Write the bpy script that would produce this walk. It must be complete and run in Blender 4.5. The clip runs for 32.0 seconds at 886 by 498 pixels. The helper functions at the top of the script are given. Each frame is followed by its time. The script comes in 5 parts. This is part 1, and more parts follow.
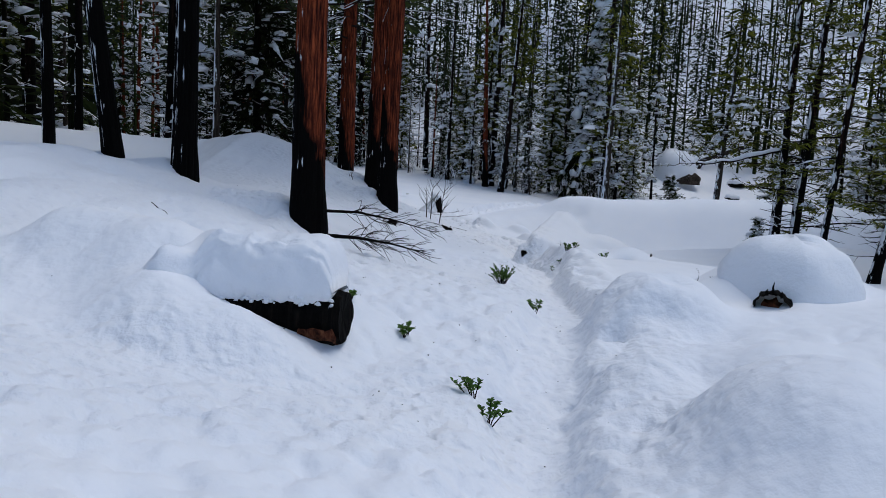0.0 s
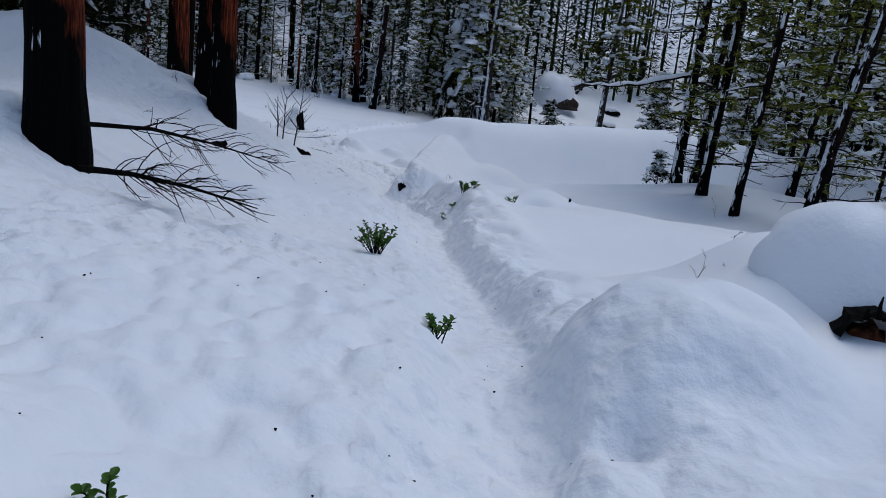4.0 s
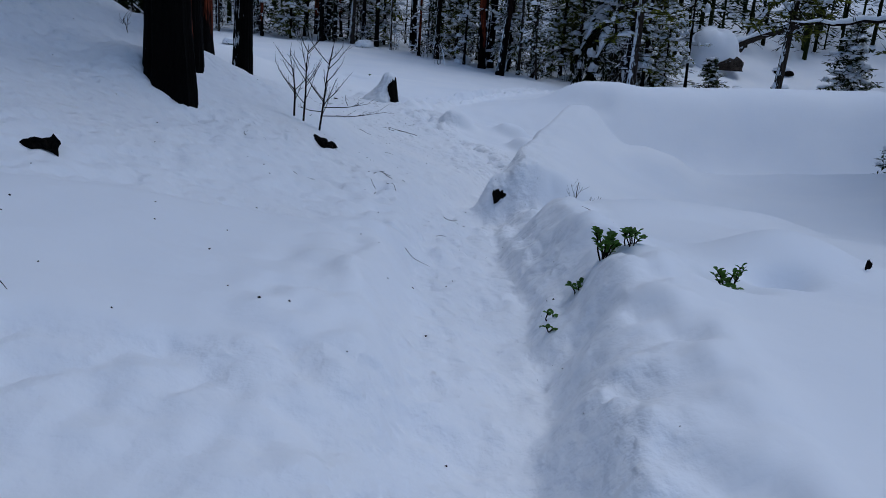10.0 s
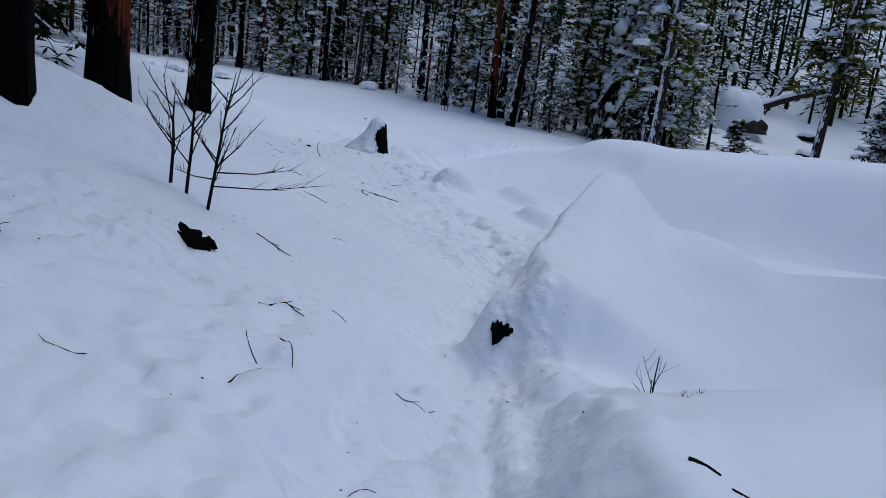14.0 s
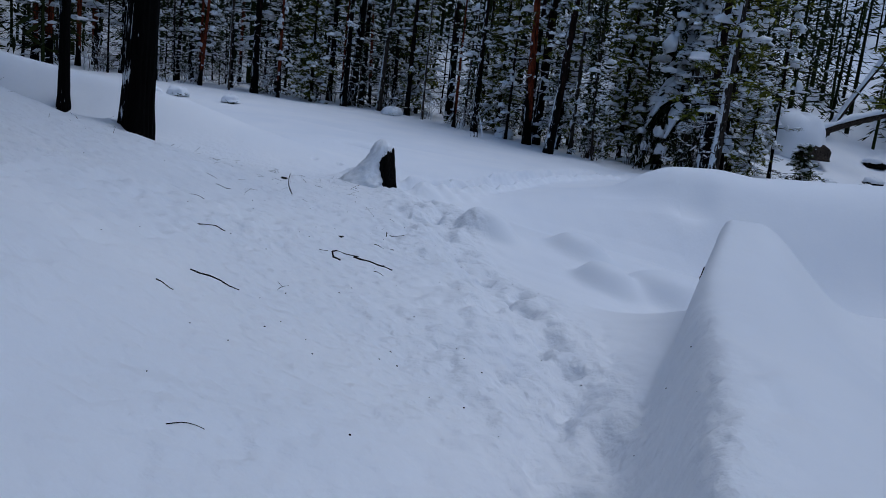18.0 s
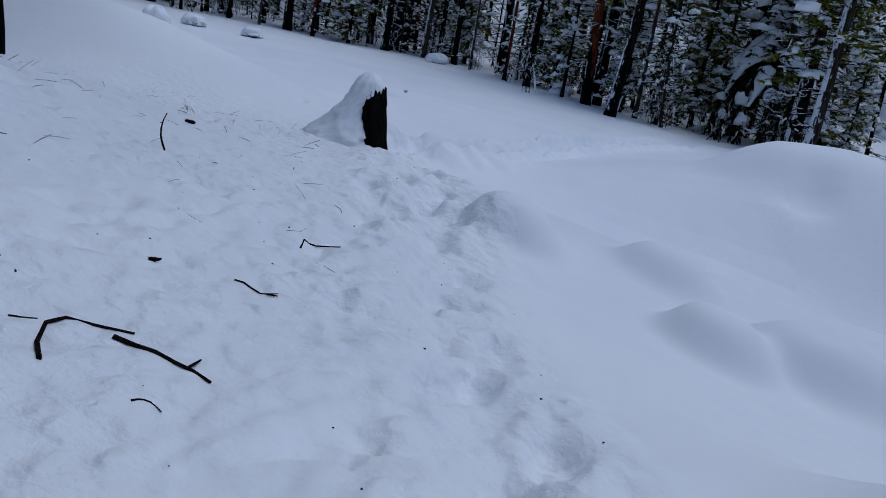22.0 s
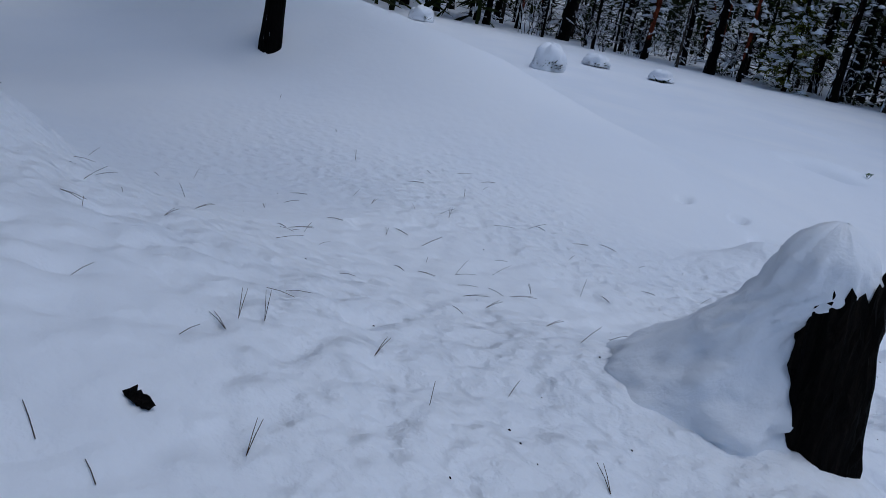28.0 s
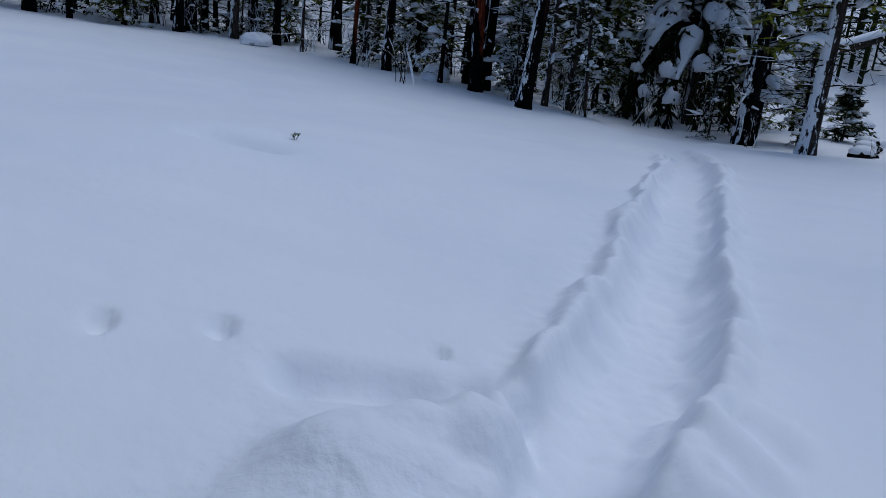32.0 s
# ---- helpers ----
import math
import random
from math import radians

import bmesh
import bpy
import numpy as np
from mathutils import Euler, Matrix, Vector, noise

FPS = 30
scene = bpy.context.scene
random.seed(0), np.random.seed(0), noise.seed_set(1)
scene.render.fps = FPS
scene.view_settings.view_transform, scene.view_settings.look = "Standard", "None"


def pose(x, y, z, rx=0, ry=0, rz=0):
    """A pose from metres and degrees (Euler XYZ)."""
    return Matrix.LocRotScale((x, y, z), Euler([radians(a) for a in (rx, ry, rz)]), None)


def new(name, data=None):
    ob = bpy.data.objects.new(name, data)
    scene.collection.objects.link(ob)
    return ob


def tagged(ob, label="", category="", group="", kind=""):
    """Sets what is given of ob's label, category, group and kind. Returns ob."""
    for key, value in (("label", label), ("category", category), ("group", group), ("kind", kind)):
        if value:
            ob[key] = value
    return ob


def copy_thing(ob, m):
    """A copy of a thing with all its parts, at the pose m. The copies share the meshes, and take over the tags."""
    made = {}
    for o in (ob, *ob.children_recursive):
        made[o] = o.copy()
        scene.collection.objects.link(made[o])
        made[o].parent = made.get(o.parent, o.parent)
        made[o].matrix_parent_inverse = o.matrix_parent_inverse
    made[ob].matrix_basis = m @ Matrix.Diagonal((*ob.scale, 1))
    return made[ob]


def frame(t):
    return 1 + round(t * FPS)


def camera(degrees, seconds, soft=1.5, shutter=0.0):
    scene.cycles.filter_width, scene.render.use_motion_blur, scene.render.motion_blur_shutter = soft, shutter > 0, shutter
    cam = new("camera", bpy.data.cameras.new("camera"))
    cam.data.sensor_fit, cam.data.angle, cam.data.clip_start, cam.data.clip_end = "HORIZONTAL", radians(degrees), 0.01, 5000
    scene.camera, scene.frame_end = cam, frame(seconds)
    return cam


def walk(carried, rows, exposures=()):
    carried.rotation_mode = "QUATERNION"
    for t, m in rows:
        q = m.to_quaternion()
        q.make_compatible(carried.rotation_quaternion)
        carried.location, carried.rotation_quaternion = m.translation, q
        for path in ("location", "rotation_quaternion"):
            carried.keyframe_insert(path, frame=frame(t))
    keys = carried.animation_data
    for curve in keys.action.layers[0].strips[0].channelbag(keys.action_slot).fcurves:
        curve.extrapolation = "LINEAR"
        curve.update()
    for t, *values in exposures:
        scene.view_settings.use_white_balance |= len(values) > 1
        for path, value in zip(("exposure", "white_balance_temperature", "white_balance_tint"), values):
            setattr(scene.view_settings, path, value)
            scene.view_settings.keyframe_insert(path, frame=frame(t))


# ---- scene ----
cam = camera(59.7, 32.0, 0.85)
METRES, EYE, TILT, LEAN, TURN = 40.0, 1.45, -6.57, -2.77, 0.0
ROWS = [
    (0.0, 0.0, 0.0, 0.0, 0.0, 0.0, -0.0),
    (0.5, -0.0015, 0.0147, 0.0016, 2.61, -2.01, -2.43),
    (1.0, -0.0011, 0.0284, 0.0021, 3.06, -4.52, -2.06),
    (1.5, -0.0029, 0.0436, 0.0032, -2.8, -4.12, -0.14),
    (2.0, -0.003, 0.0575, 0.005, -3.42, -3.27, -0.84),
    (2.5, -0.0011, 0.0703, 0.0049, -5.93, -5.19, 0.89),
    (3.0, 0.0004, 0.0854, 0.0056, -8.25, -4.99, -0.75),
    (3.5, 0.0054, 0.1, 0.0067, -9.45, -5.25, -0.4),
    (4.0, 0.0074, 0.1166, 0.0078, -9.6, -5.86, -1.86),
    (4.5, 0.0111, 0.1306, 0.0088, -7.88, -6.51, -4.03),
    (6.5, 0.0279, 0.1942, 0.0126, -7.82, -7.21, -0.97),
    (7.0, 0.0318, 0.2086, 0.0142, -5.94, -6.94, 0.81),
    (7.5, 0.0339, 0.2219, 0.0155, -5.82, -2.8, 0.91),
    (8.0, 0.0357, 0.2389, 0.0166, -6.01, 0.07, 1.06),
    (8.5, 0.0375, 0.2542, 0.0167, -4.25, -2.79, -0.01),
    (9.0, 0.0389, 0.2712, 0.0175, -4.08, -2.75, 0.03),
    (9.5, 0.0426, 0.2868, 0.0177, -1.9, -5.24, -0.87),
    (10.0, 0.0435, 0.3016, 0.0178, 0.66, -8.34, -1.01),
    (10.5, 0.0458, 0.3137, 0.0197, 0.17, -7.51, -1.5),
    (11.0, 0.0467, 0.3268, 0.0211, -0.11, -8.87, -3.57),
    (11.5, 0.0468, 0.3402, 0.0219, 0.4, -9.08, -6.42),
    (12.0, 0.0491, 0.3536, 0.0217, 2.95, -9.61, -7.03),
    (12.5, 0.0492, 0.367, 0.0233, 3.68, -9.12, -5.37),
    (13.0, 0.0502, 0.3816, 0.0259, 2.67, -5.25, -2.67),
    (13.5, 0.05, 0.397, 0.0273, 2.99, -1.58, -3.66),
    (14.0, 0.0494, 0.4134, 0.0284, 1.24, -5.05, -3.99),
    (14.5, 0.0495, 0.4289, 0.0292, 2.12, -2.18, -5.15),
    (15.0, 0.0495, 0.4423, 0.0296, 4.9, -6.68, -5.24),
    (15.5, 0.0503, 0.4596, 0.0308, 4.27, -6.25, -7.55),
    (17.5, 0.0491, 0.5297, 0.0334, 2.39, -4.33, -4.79),
    (18.0, 0.0486, 0.5456, 0.0353, 3.57, -3.05, -3.78),
    (18.5, 0.0473, 0.5637, 0.0355, 7.8, -1.12, -4.26),
    (19.0, 0.0479, 0.5837, 0.0366, 2.73, -0.61, -3.8),
    (19.5, 0.0478, 0.6024, 0.0374, 2.74, -1.0, -3.6),
    (20.0, 0.0478, 0.6183, 0.0382, -3.63, -1.81, -0.98),
    (20.5, 0.0499, 0.6342, 0.0401, -5.57, -2.52, -3.42),
    (21.0, 0.0499, 0.6479, 0.0402, 1.18, -5.23, -5.05),
    (21.5, 0.051, 0.6648, 0.0415, 3.14, -5.27, -6.3),
    (22.0, 0.0526, 0.6805, 0.0423, 7.39, -6.55, -7.44),
    (22.5, 0.0522, 0.6952, 0.0439, 10.22, -7.23, -8.71),
    (23.0, 0.0521, 0.7112, 0.0458, 13.33, -7.41, -9.89),
    (23.5, 0.0486, 0.7274, 0.0477, 16.5, -5.81, -10.22),
    (24.0, 0.0464, 0.743, 0.0493, 17.46, -4.34, -8.41),
    (24.5, 0.044, 0.7583, 0.0509, 23.8, -3.17, -9.0),
    (25.0, 0.0379, 0.7739, 0.053, 28.35, -7.3, -7.51),
    (25.5, 0.0348, 0.7878, 0.0563, 28.62, -2.51, -8.69),
    (27.5, 0.0145, 0.8328, 0.0648, 36.19, -9.48, -12.66),
    (28.0, 0.0067, 0.8466, 0.069, 37.66, -8.96, -12.26),
    (28.5, -0.0004, 0.8601, 0.0717, 36.17, -8.44, -10.44),
    (29.0, -0.0108, 0.8755, 0.0753, 33.31, -8.47, -9.11),
    (29.5, -0.019, 0.8897, 0.0789, 32.25, -8.4, -10.58),
    (30.0, -0.0277, 0.9024, 0.0834, 24.12, -6.87, -8.31),
    (30.5, -0.033, 0.9189, 0.086, 14.81, -6.67, -6.96),
    (31.0, -0.0383, 0.9346, 0.0881, 1.89, -6.36, -4.08),
    (31.5, -0.0415, 0.9512, 0.0896, -6.55, -6.75, -1.92),
    (32.0, -0.0431, 0.9663, 0.09, -7.75, -7.92, -2.14),
]
EXPOSURES = [(0.0, 0.1, 6460, 7), (1.0, -0.05, 6160, 7), (3.0, 0.01, 6260, 7), (4.0, -0.1, 6210, 7), (7.0, -0.2, 5960, 7), (8.0, 0.13, 6460, 7), (9.0, 0.05, 6310, 7), (10.0, -0.35, 5660, 7), (11.0, -0.45, 5560, 7), (12.0, -0.27, 5760, 7), (13.0, -0.3, 5710, 7), (14.0, -0.12, 5860, 7), (18.0, -0.34, 5710, 7), (19.0, -0.16, 5910, 7), (20.0, -0.16, 5810, 7), (23.0, -0.38, 5710, 7), (24.0, -0.2, 5840, 7), (25.0, -0.26, 5760, 7), (28.0, -0.29, 5760, 7), (32.0, -0.26, 5710, 7)]
walk(cam, [(t, pose(0, 0, EYE, TILT, LEAN, TURN) @ pose(METRES * x, METRES * y, METRES * z, 90 + pitch, roll, yaw)) for t, x, y, z, yaw, pitch, roll in ROWS], EXPOSURES)

# ---- light ----
SUN_HEIGHT, SUN_TURN = 70.0, 66.0
world = bpy.data.worlds.new("overcast_sky")
scene.world = world
world.use_nodes = True
wn = world.node_tree.nodes
sky = wn.new("ShaderNodeTexSky")
sky.sky_type = "NISHITA"
sky.sun_disc = False
sky.sun_elevation, sky.sun_rotation = radians(SUN_HEIGHT), radians(SUN_TURN)
sky.air_density, sky.dust_density, sky.ozone_density = 1.0, 1.0, 1.0
wn["Background"].inputs["Strength"].default_value = 0.125
world.node_tree.links.new(sky.outputs["Color"], wn["Background"].inputs["Color"])
sun = new("sun", bpy.data.lights.new("sun", "SUN"))
sun.data.energy, sun.data.angle, sun.data.color = 1.0, radians(48), (1.0, 0.96, 0.9)
sun.rotation_euler = (radians(90 - SUN_HEIGHT), 0, radians(180 - SUN_TURN))

# ---- materials ----
def material(name, rough=0.8):
    m = bpy.data.materials.new(name)
    m.use_nodes = True
    nodes, links = m.node_tree.nodes, m.node_tree.links
    b = nodes["Principled BSDF"]
    b.inputs["Roughness"].default_value = rough
    return m, nodes, links, b


def noise_node(nodes, links, scale, detail=4.0, rough=0.55, stretch=None, space="Object"):
    co = nodes.new("ShaderNodeTexCoord")
    n = nodes.new("ShaderNodeTexNoise")
    n.inputs["Scale"].default_value, n.inputs["Detail"].default_value, n.inputs["Roughness"].default_value = scale, detail, rough
    if stretch:
        mp = nodes.new("ShaderNodeMapping")
        mp.inputs["Scale"].default_value = stretch
        links.new(co.outputs[space], mp.inputs["Vector"])
        links.new(mp.outputs["Vector"], n.inputs["Vector"])
    else:
        links.new(co.outputs[space], n.inputs["Vector"])
    return n


def ramp_node(nodes, links, source, stops):
    r = nodes.new("ShaderNodeValToRGB")
    while len(r.color_ramp.elements) < len(stops):
        r.color_ramp.elements.new(0.5)
    for e, (p, c) in zip(r.color_ramp.elements, stops):
        e.position, e.color = p, (*c, 1)
    links.new(source, r.inputs["Fac"])
    return r


def bump_node(nodes, links, source, b, strength, distance):
    n = nodes.new("ShaderNodeBump")
    n.inputs["Strength"].default_value, n.inputs["Distance"].default_value = strength, distance
    links.new(source, n.inputs["Height"])
    links.new(n.outputs["Normal"], b.inputs["Normal"])
    return n


def make_snow(name, scale, relief, broken=False):
    m, nodes, links, b = material(name, 0.62)
    big = noise_node(nodes, links, 0.35, 3)
    col = ramp_node(nodes, links, big.outputs["Fac"], [(0.3, (0.80, 0.83, 0.89)), (0.7, (0.87, 0.885, 0.92))])
    links.new(col.outputs["Color"], b.inputs["Base Color"])
    fine = noise_node(nodes, links, scale, 6, 0.6)
    bump = bump_node(nodes, links, fine.outputs["Fac"], b, 0.2, relief)
    b.inputs["Specular IOR Level"].default_value = 0.25
    if broken:
        # lumps and dimples where the snow has been trodden
        lump = noise_node(nodes, links, 8.0, 4, 0.55)
        dent = nodes.new("ShaderNodeTexVoronoi")
        dent.feature, dent.distance = "SMOOTH_F1", "EUCLIDEAN"
        dent.inputs["Scale"].default_value = 10.0
        bend = noise_node(nodes, links, 5.0, 2, 0.5)
        place = nodes.new("ShaderNodeMix")
        place.data_type = "VECTOR"
        place.inputs["Factor"].default_value = 0.1
        links.new(nodes.new("ShaderNodeTexCoord").outputs["Object"], place.inputs["A"])
        links.new(bend.outputs["Color"], place.inputs["B"])
        links.new(place.outputs["Result"], dent.inputs["Vector"])
        both = nodes.new("ShaderNodeMath")
        both.operation = "MULTIPLY_ADD"
        links.new(dent.outputs["Distance"], both.inputs[0])
        both.inputs[1].default_value = -1.0
        links.new(lump.outputs["Fac"], both.inputs[2])
        how = nodes.new("ShaderNodeAttribute")
        how.attribute_name = "trodden"
        rough = nodes.new("ShaderNodeBump")
        rough.inputs["Distance"].default_value = 0.048
        links.new(how.outputs["Fac"], rough.inputs["Strength"])
        links.new(both.outputs[0], rough.inputs["Height"])
        links.new(rough.outputs["Normal"], bump.inputs["Normal"])
    return m


def make_bark(name, dark, mid, light, char=None, side=0.35, driven=0.0, relief=0.05):
    """Furrowed bark; char: height in metres up to which fire has blackened it, more on one side; with driven snow in the furrows."""
    m, nodes, links, b = material(name, 0.9)
    n = noise_node(nodes, links, 5.0, 7, 0.7, (5.0, 5.0, 0.32))
    col = ramp_node(nodes, links, n.outputs["Fac"], [(0.36, dark), (0.5, mid), (0.66, light)])
    out = col.outputs["Color"]
    if char:
        co = nodes.new("ShaderNodeTexCoord")
        sep = nodes.new("ShaderNodeSeparateXYZ")
        links.new(co.outputs["Object"], sep.inputs["Vector"])
        patch = noise_node(nodes, links, 1.6, 4, 0.6, (1.6, 1.6, 0.5))
        up = nodes.new("ShaderNodeMath")
        up.operation = "MULTIPLY_ADD"
        links.new(sep.outputs["Z"], up.inputs[0])
        up.inputs[1].default_value = -0.5 / char
        up.inputs[2].default_value = 1.05
        across = nodes.new("ShaderNodeMath")
        across.operation = "MULTIPLY_ADD"
        links.new(sep.outputs["X"], across.inputs[0])
        across.inputs[1].default_value = -side * 4
        links.new(up.outputs[0], across.inputs[2])
        tot = nodes.new("ShaderNodeMath")
        tot.operation = "ADD"
        links.new(across.outputs[0], tot.inputs[0])
        links.new(patch.outputs["Fac"], tot.inputs[1])
        edge = ramp_node(nodes, links, tot.outputs[0], [(0.86, (0, 0, 0)), (0.98, (1, 1, 1))])
        mix = nodes.new("ShaderNodeMix")
        mix.data_type = "RGBA"
        links.new(edge.outputs["Color"], mix.inputs["Factor"])
        links.new(out, mix.inputs["A"])
        mix.inputs["B"].default_value = (0.0022, 0.002, 0.002, 1)
        out = mix.outputs["Result"]
    if driven:
        geo = nodes.new("ShaderNodeNewGeometry")
        dot = nodes.new("ShaderNodeVectorMath")
        dot.operation = "DOT_PRODUCT"
        links.new(geo.outputs["Normal"], dot.inputs[0])
        dot.inputs[1].default_value = (-0.9, -0.15, 0.25)
        spots = noise_node(nodes, links, 2.4, 5, 0.65, (2.0, 2.0, 0.8))
        both = nodes.new("ShaderNodeMath")
        both.operation = "MULTIPLY_ADD"
        links.new(dot.outputs["Value"], both.inputs[0])
        both.inputs[1].default_value = 0.30
        links.new(spots.outputs["Fac"], both.inputs[2])
        white = ramp_node(nodes, links, both.outputs[0], [(0.90 - driven, (0, 0, 0)), (0.94 - driven, (1, 1, 1))])
        stuck = nodes.new("ShaderNodeMix")
        stuck.data_type = "RGBA"
        links.new(white.outputs["Color"], stuck.inputs["Factor"])
        links.new(out, stuck.inputs["A"])
        stuck.inputs["B"].default_value = (0.8, 0.83, 0.88, 1)
        out = stuck.outputs["Result"]
    links.new(out, b.inputs["Base Color"])
    bump_node(nodes, links, n.outputs["Fac"], b, 1.0, relief)
    b.inputs["Specular IOR Level"].default_value = 0.06
    return m


def make_leaf(name, low, high, rough=0.6, shine=0.06, glow=0.45):
    m, nodes, links, b = material(name, rough)
    geo = nodes.new("ShaderNodeNewGeometry")
    col = ramp_node(nodes, links, geo.outputs["Random Per Island"], [(0.0, low), (1.0, high)])
    info = nodes.new("ShaderNodeObjectInfo")
    hue = nodes.new("ShaderNodeHueSaturation")
    val = nodes.new("ShaderNodeMapRange")
    val.inputs["To Min"].default_value, val.inputs["To Max"].default_value = 0.7, 1.25
    links.new(info.outputs["Random"], val.inputs["Value"])
    links.new(val.outputs["Result"], hue.inputs["Value"])
    links.new(col.outputs["Color"], hue.inputs["Color"])
    links.new(hue.outputs["Color"], b.inputs["Base Color"])
    b.inputs["Specular IOR Level"].default_value = shine
    # thin needles and leaves let some light through
    thin = nodes.new("ShaderNodeBsdfTranslucent")
    links.new(hue.outputs["Color"], thin.inputs["Color"])
    mix = nodes.new("ShaderNodeMixShader")
    mix.inputs["Fac"].default_value = glow
    links.new(b.outputs["BSDF"], mix.inputs[1])
    links.new(thin.outputs["BSDF"], mix.inputs[2])
    links.new(mix.outputs["Shader"], nodes["Material Output"].inputs["Surface"])
    return m


SNOW = make_snow("snow", 9.0, 0.022, True)
CAP_SNOW = make_snow("cap_snow", 11.0, 0.14)
BARK_RED = make_bark("red_bark", (0.006, 0.003, 0.003), (0.085, 0.018, 0.009), (0.34, 0.075, 0.028), 1.7, 0.3, 0.06)
BARK_BURNT = make_bark("burnt_bark", (0.002, 0.0018, 0.0018), (0.007, 0.004, 0.0035), (0.045, 0.02, 0.014), 5.0, 0.3, 0.16)
BARK_DEEP = make_bark("dark_forest_bark", (0.002, 0.0018, 0.0018), (0.007, 0.004, 0.0035), (0.04, 0.02, 0.014), 5.0, 0.3, 0.06)
BARK_GREY = make_bark("grey_bark", (0.010, 0.008, 0.007), (0.035, 0.027, 0.022), (0.09, 0.075, 0.062), None, 0, 0.16)
BARK_PLASTERED = make_bark("snow_plastered_bark", (0.010, 0.008, 0.007), (0.035, 0.027, 0.022), (0.09, 0.075, 0.062), None, 0, 0.25)
CHAR = make_bark("charred_wood", (0.0015, 0.0015, 0.0015), (0.003, 0.0028, 0.0026), (0.012, 0.009, 0.007), relief=0.02)
ROT_WOOD = make_bark("rotten_wood", (0.02, 0.007, 0.005), (0.09, 0.03, 0.016), (0.2, 0.08, 0.04))
TWIG = make_bark("twig_bark", (0.003, 0.002, 0.002), (0.009, 0.006, 0.005), (0.03, 0.02, 0.016))
FOLIAGE_DARK = make_leaf("dark_foliage", (0.006, 0.012, 0.006), (0.045, 0.062, 0.014), glow=0.3)
FOLIAGE_OLIVE = make_leaf("olive_foliage", (0.010, 0.017, 0.005), (0.17, 0.18, 0.022), glow=0.35)
# near-black: the shade deep in the wood is put into this foliage colour
SHADED_FOLIAGE = make_leaf("shaded_foliage", (0.003, 0.005, 0.003), (0.03, 0.042, 0.010))
LEAF = make_leaf("shrub_leaf", (0.016, 0.05, 0.01), (0.09, 0.19, 0.025), 0.45, 0.25)
NEEDLE = make_leaf("dry_needle", (0.015, 0.01, 0.008), (0.07, 0.04, 0.025), glow=0.05)

# ---- ground shape ----
def lattice(ix, iy, seed):
    h = (ix.astype(np.int64) * 374761393 + iy.astype(np.int64) * 668265263 + seed * 974634777) & 0xFFFFFFFF
    h = ((h ^ (h >> 13)) * 1274126177) & 0xFFFFFFFF
    return ((h ^ (h >> 16)) & 0xFFFF) / 65535.0


def grain(x, y, size, seed=0):
    """Smooth gradient noise, about -1 to 1, with lumps of that size in metres."""
    x, y = np.asarray(x, float) * 0.8 / size, np.asarray(y, float) * 0.8 / size
    x, y = 0.83 * x - 0.56 * y + 7.3 * seed, 0.56 * x + 0.83 * y + 3.1 * seed
    ix, iy = np.floor(x), np.floor(y)
    fx, fy = x - ix, y - iy
    ux, uy = fx * fx * fx * (fx * (6 * fx - 15) + 10), fy * fy * fy * (fy * (6 * fy - 15) + 10)

    def dot(i, j):
        a = lattice(ix + i, iy + j, seed) * 2 * math.pi
        return np.cos(a) * (fx - i) + np.sin(a) * (fy - j)

    top = dot(0, 0) * (1 - ux) + dot(1, 0) * ux
    low = dot(0, 1) * (1 - ux) + dot(1, 1) * ux
    return 1.5 * (top * (1 - uy) + low * uy)


def clods(x, y, size, seed=0):
    """Rounded clumps with creases between them, 0 to 1."""
    x, y = np.asarray(x, float) / size, np.asarray(y, float) / size
    x, y = x + 0.35 * grain(x, y, 1.2, seed), y + 0.35 * grain(x, y, 1.2, seed + 1)
    ix, iy = np.floor(x), np.floor(y)
    best = np.full(x.shape, 9.0)
    for i in (-1, 0, 1):
        for j in (-1, 0, 1):
            px, py = ix + i + lattice(ix + i, iy + j, seed + 20), iy + j + lattice(iy + j, ix + i, seed + 57)
            best = np.minimum(best, (x - px) ** 2 + (y - py) ** 2)
    return 1 - np.clip(best, 0, 1)


def eased(stations, column):
    """A smooth curve through one column of the stations, as a function of their first column."""
    s = np.array(stations, float)
    at = np.arange(-60, 401, 0.5)
    raw = np.interp(at, s[:, 0], s[:, column])
    win = np.hanning(11)
    out = np.convolve(np.pad(raw, 5, mode="edge"), win / win.sum(), mode="valid")
    return lambda y: np.interp(y, at, out)


# y, x of the trail, height beside it, rise to the left per metre, rise to the right per metre, height of the bank right of it
STATIONS = [
    (-20, 0, 0.3, 0.1, 0.02, 0),
    (0, 0.05, -0.317, 0.238, 0.099, 0),
    (6, 0.8, -0.739, 0.223, 0.145, 0.249),
    (9.5, 1.6, -0.289, 0.131, 0.074, 0.159),
    (12.5, 1.9, -0.95, 0.272, -0.011, 0.256),
    (16, 2.1, -0.78, 0.21, -0.044, 0.597),
    (20, 2.1, -1.17, 0.363, -0.037, 0.503),
    (24, 2.35, -1.669, 0.551, -0.02, 0),
    (26, 2.7, -1.68, 0.423, 0.033, 0),
    (28, 2.75, -1.78, 0.278, -0.006, 0),
]
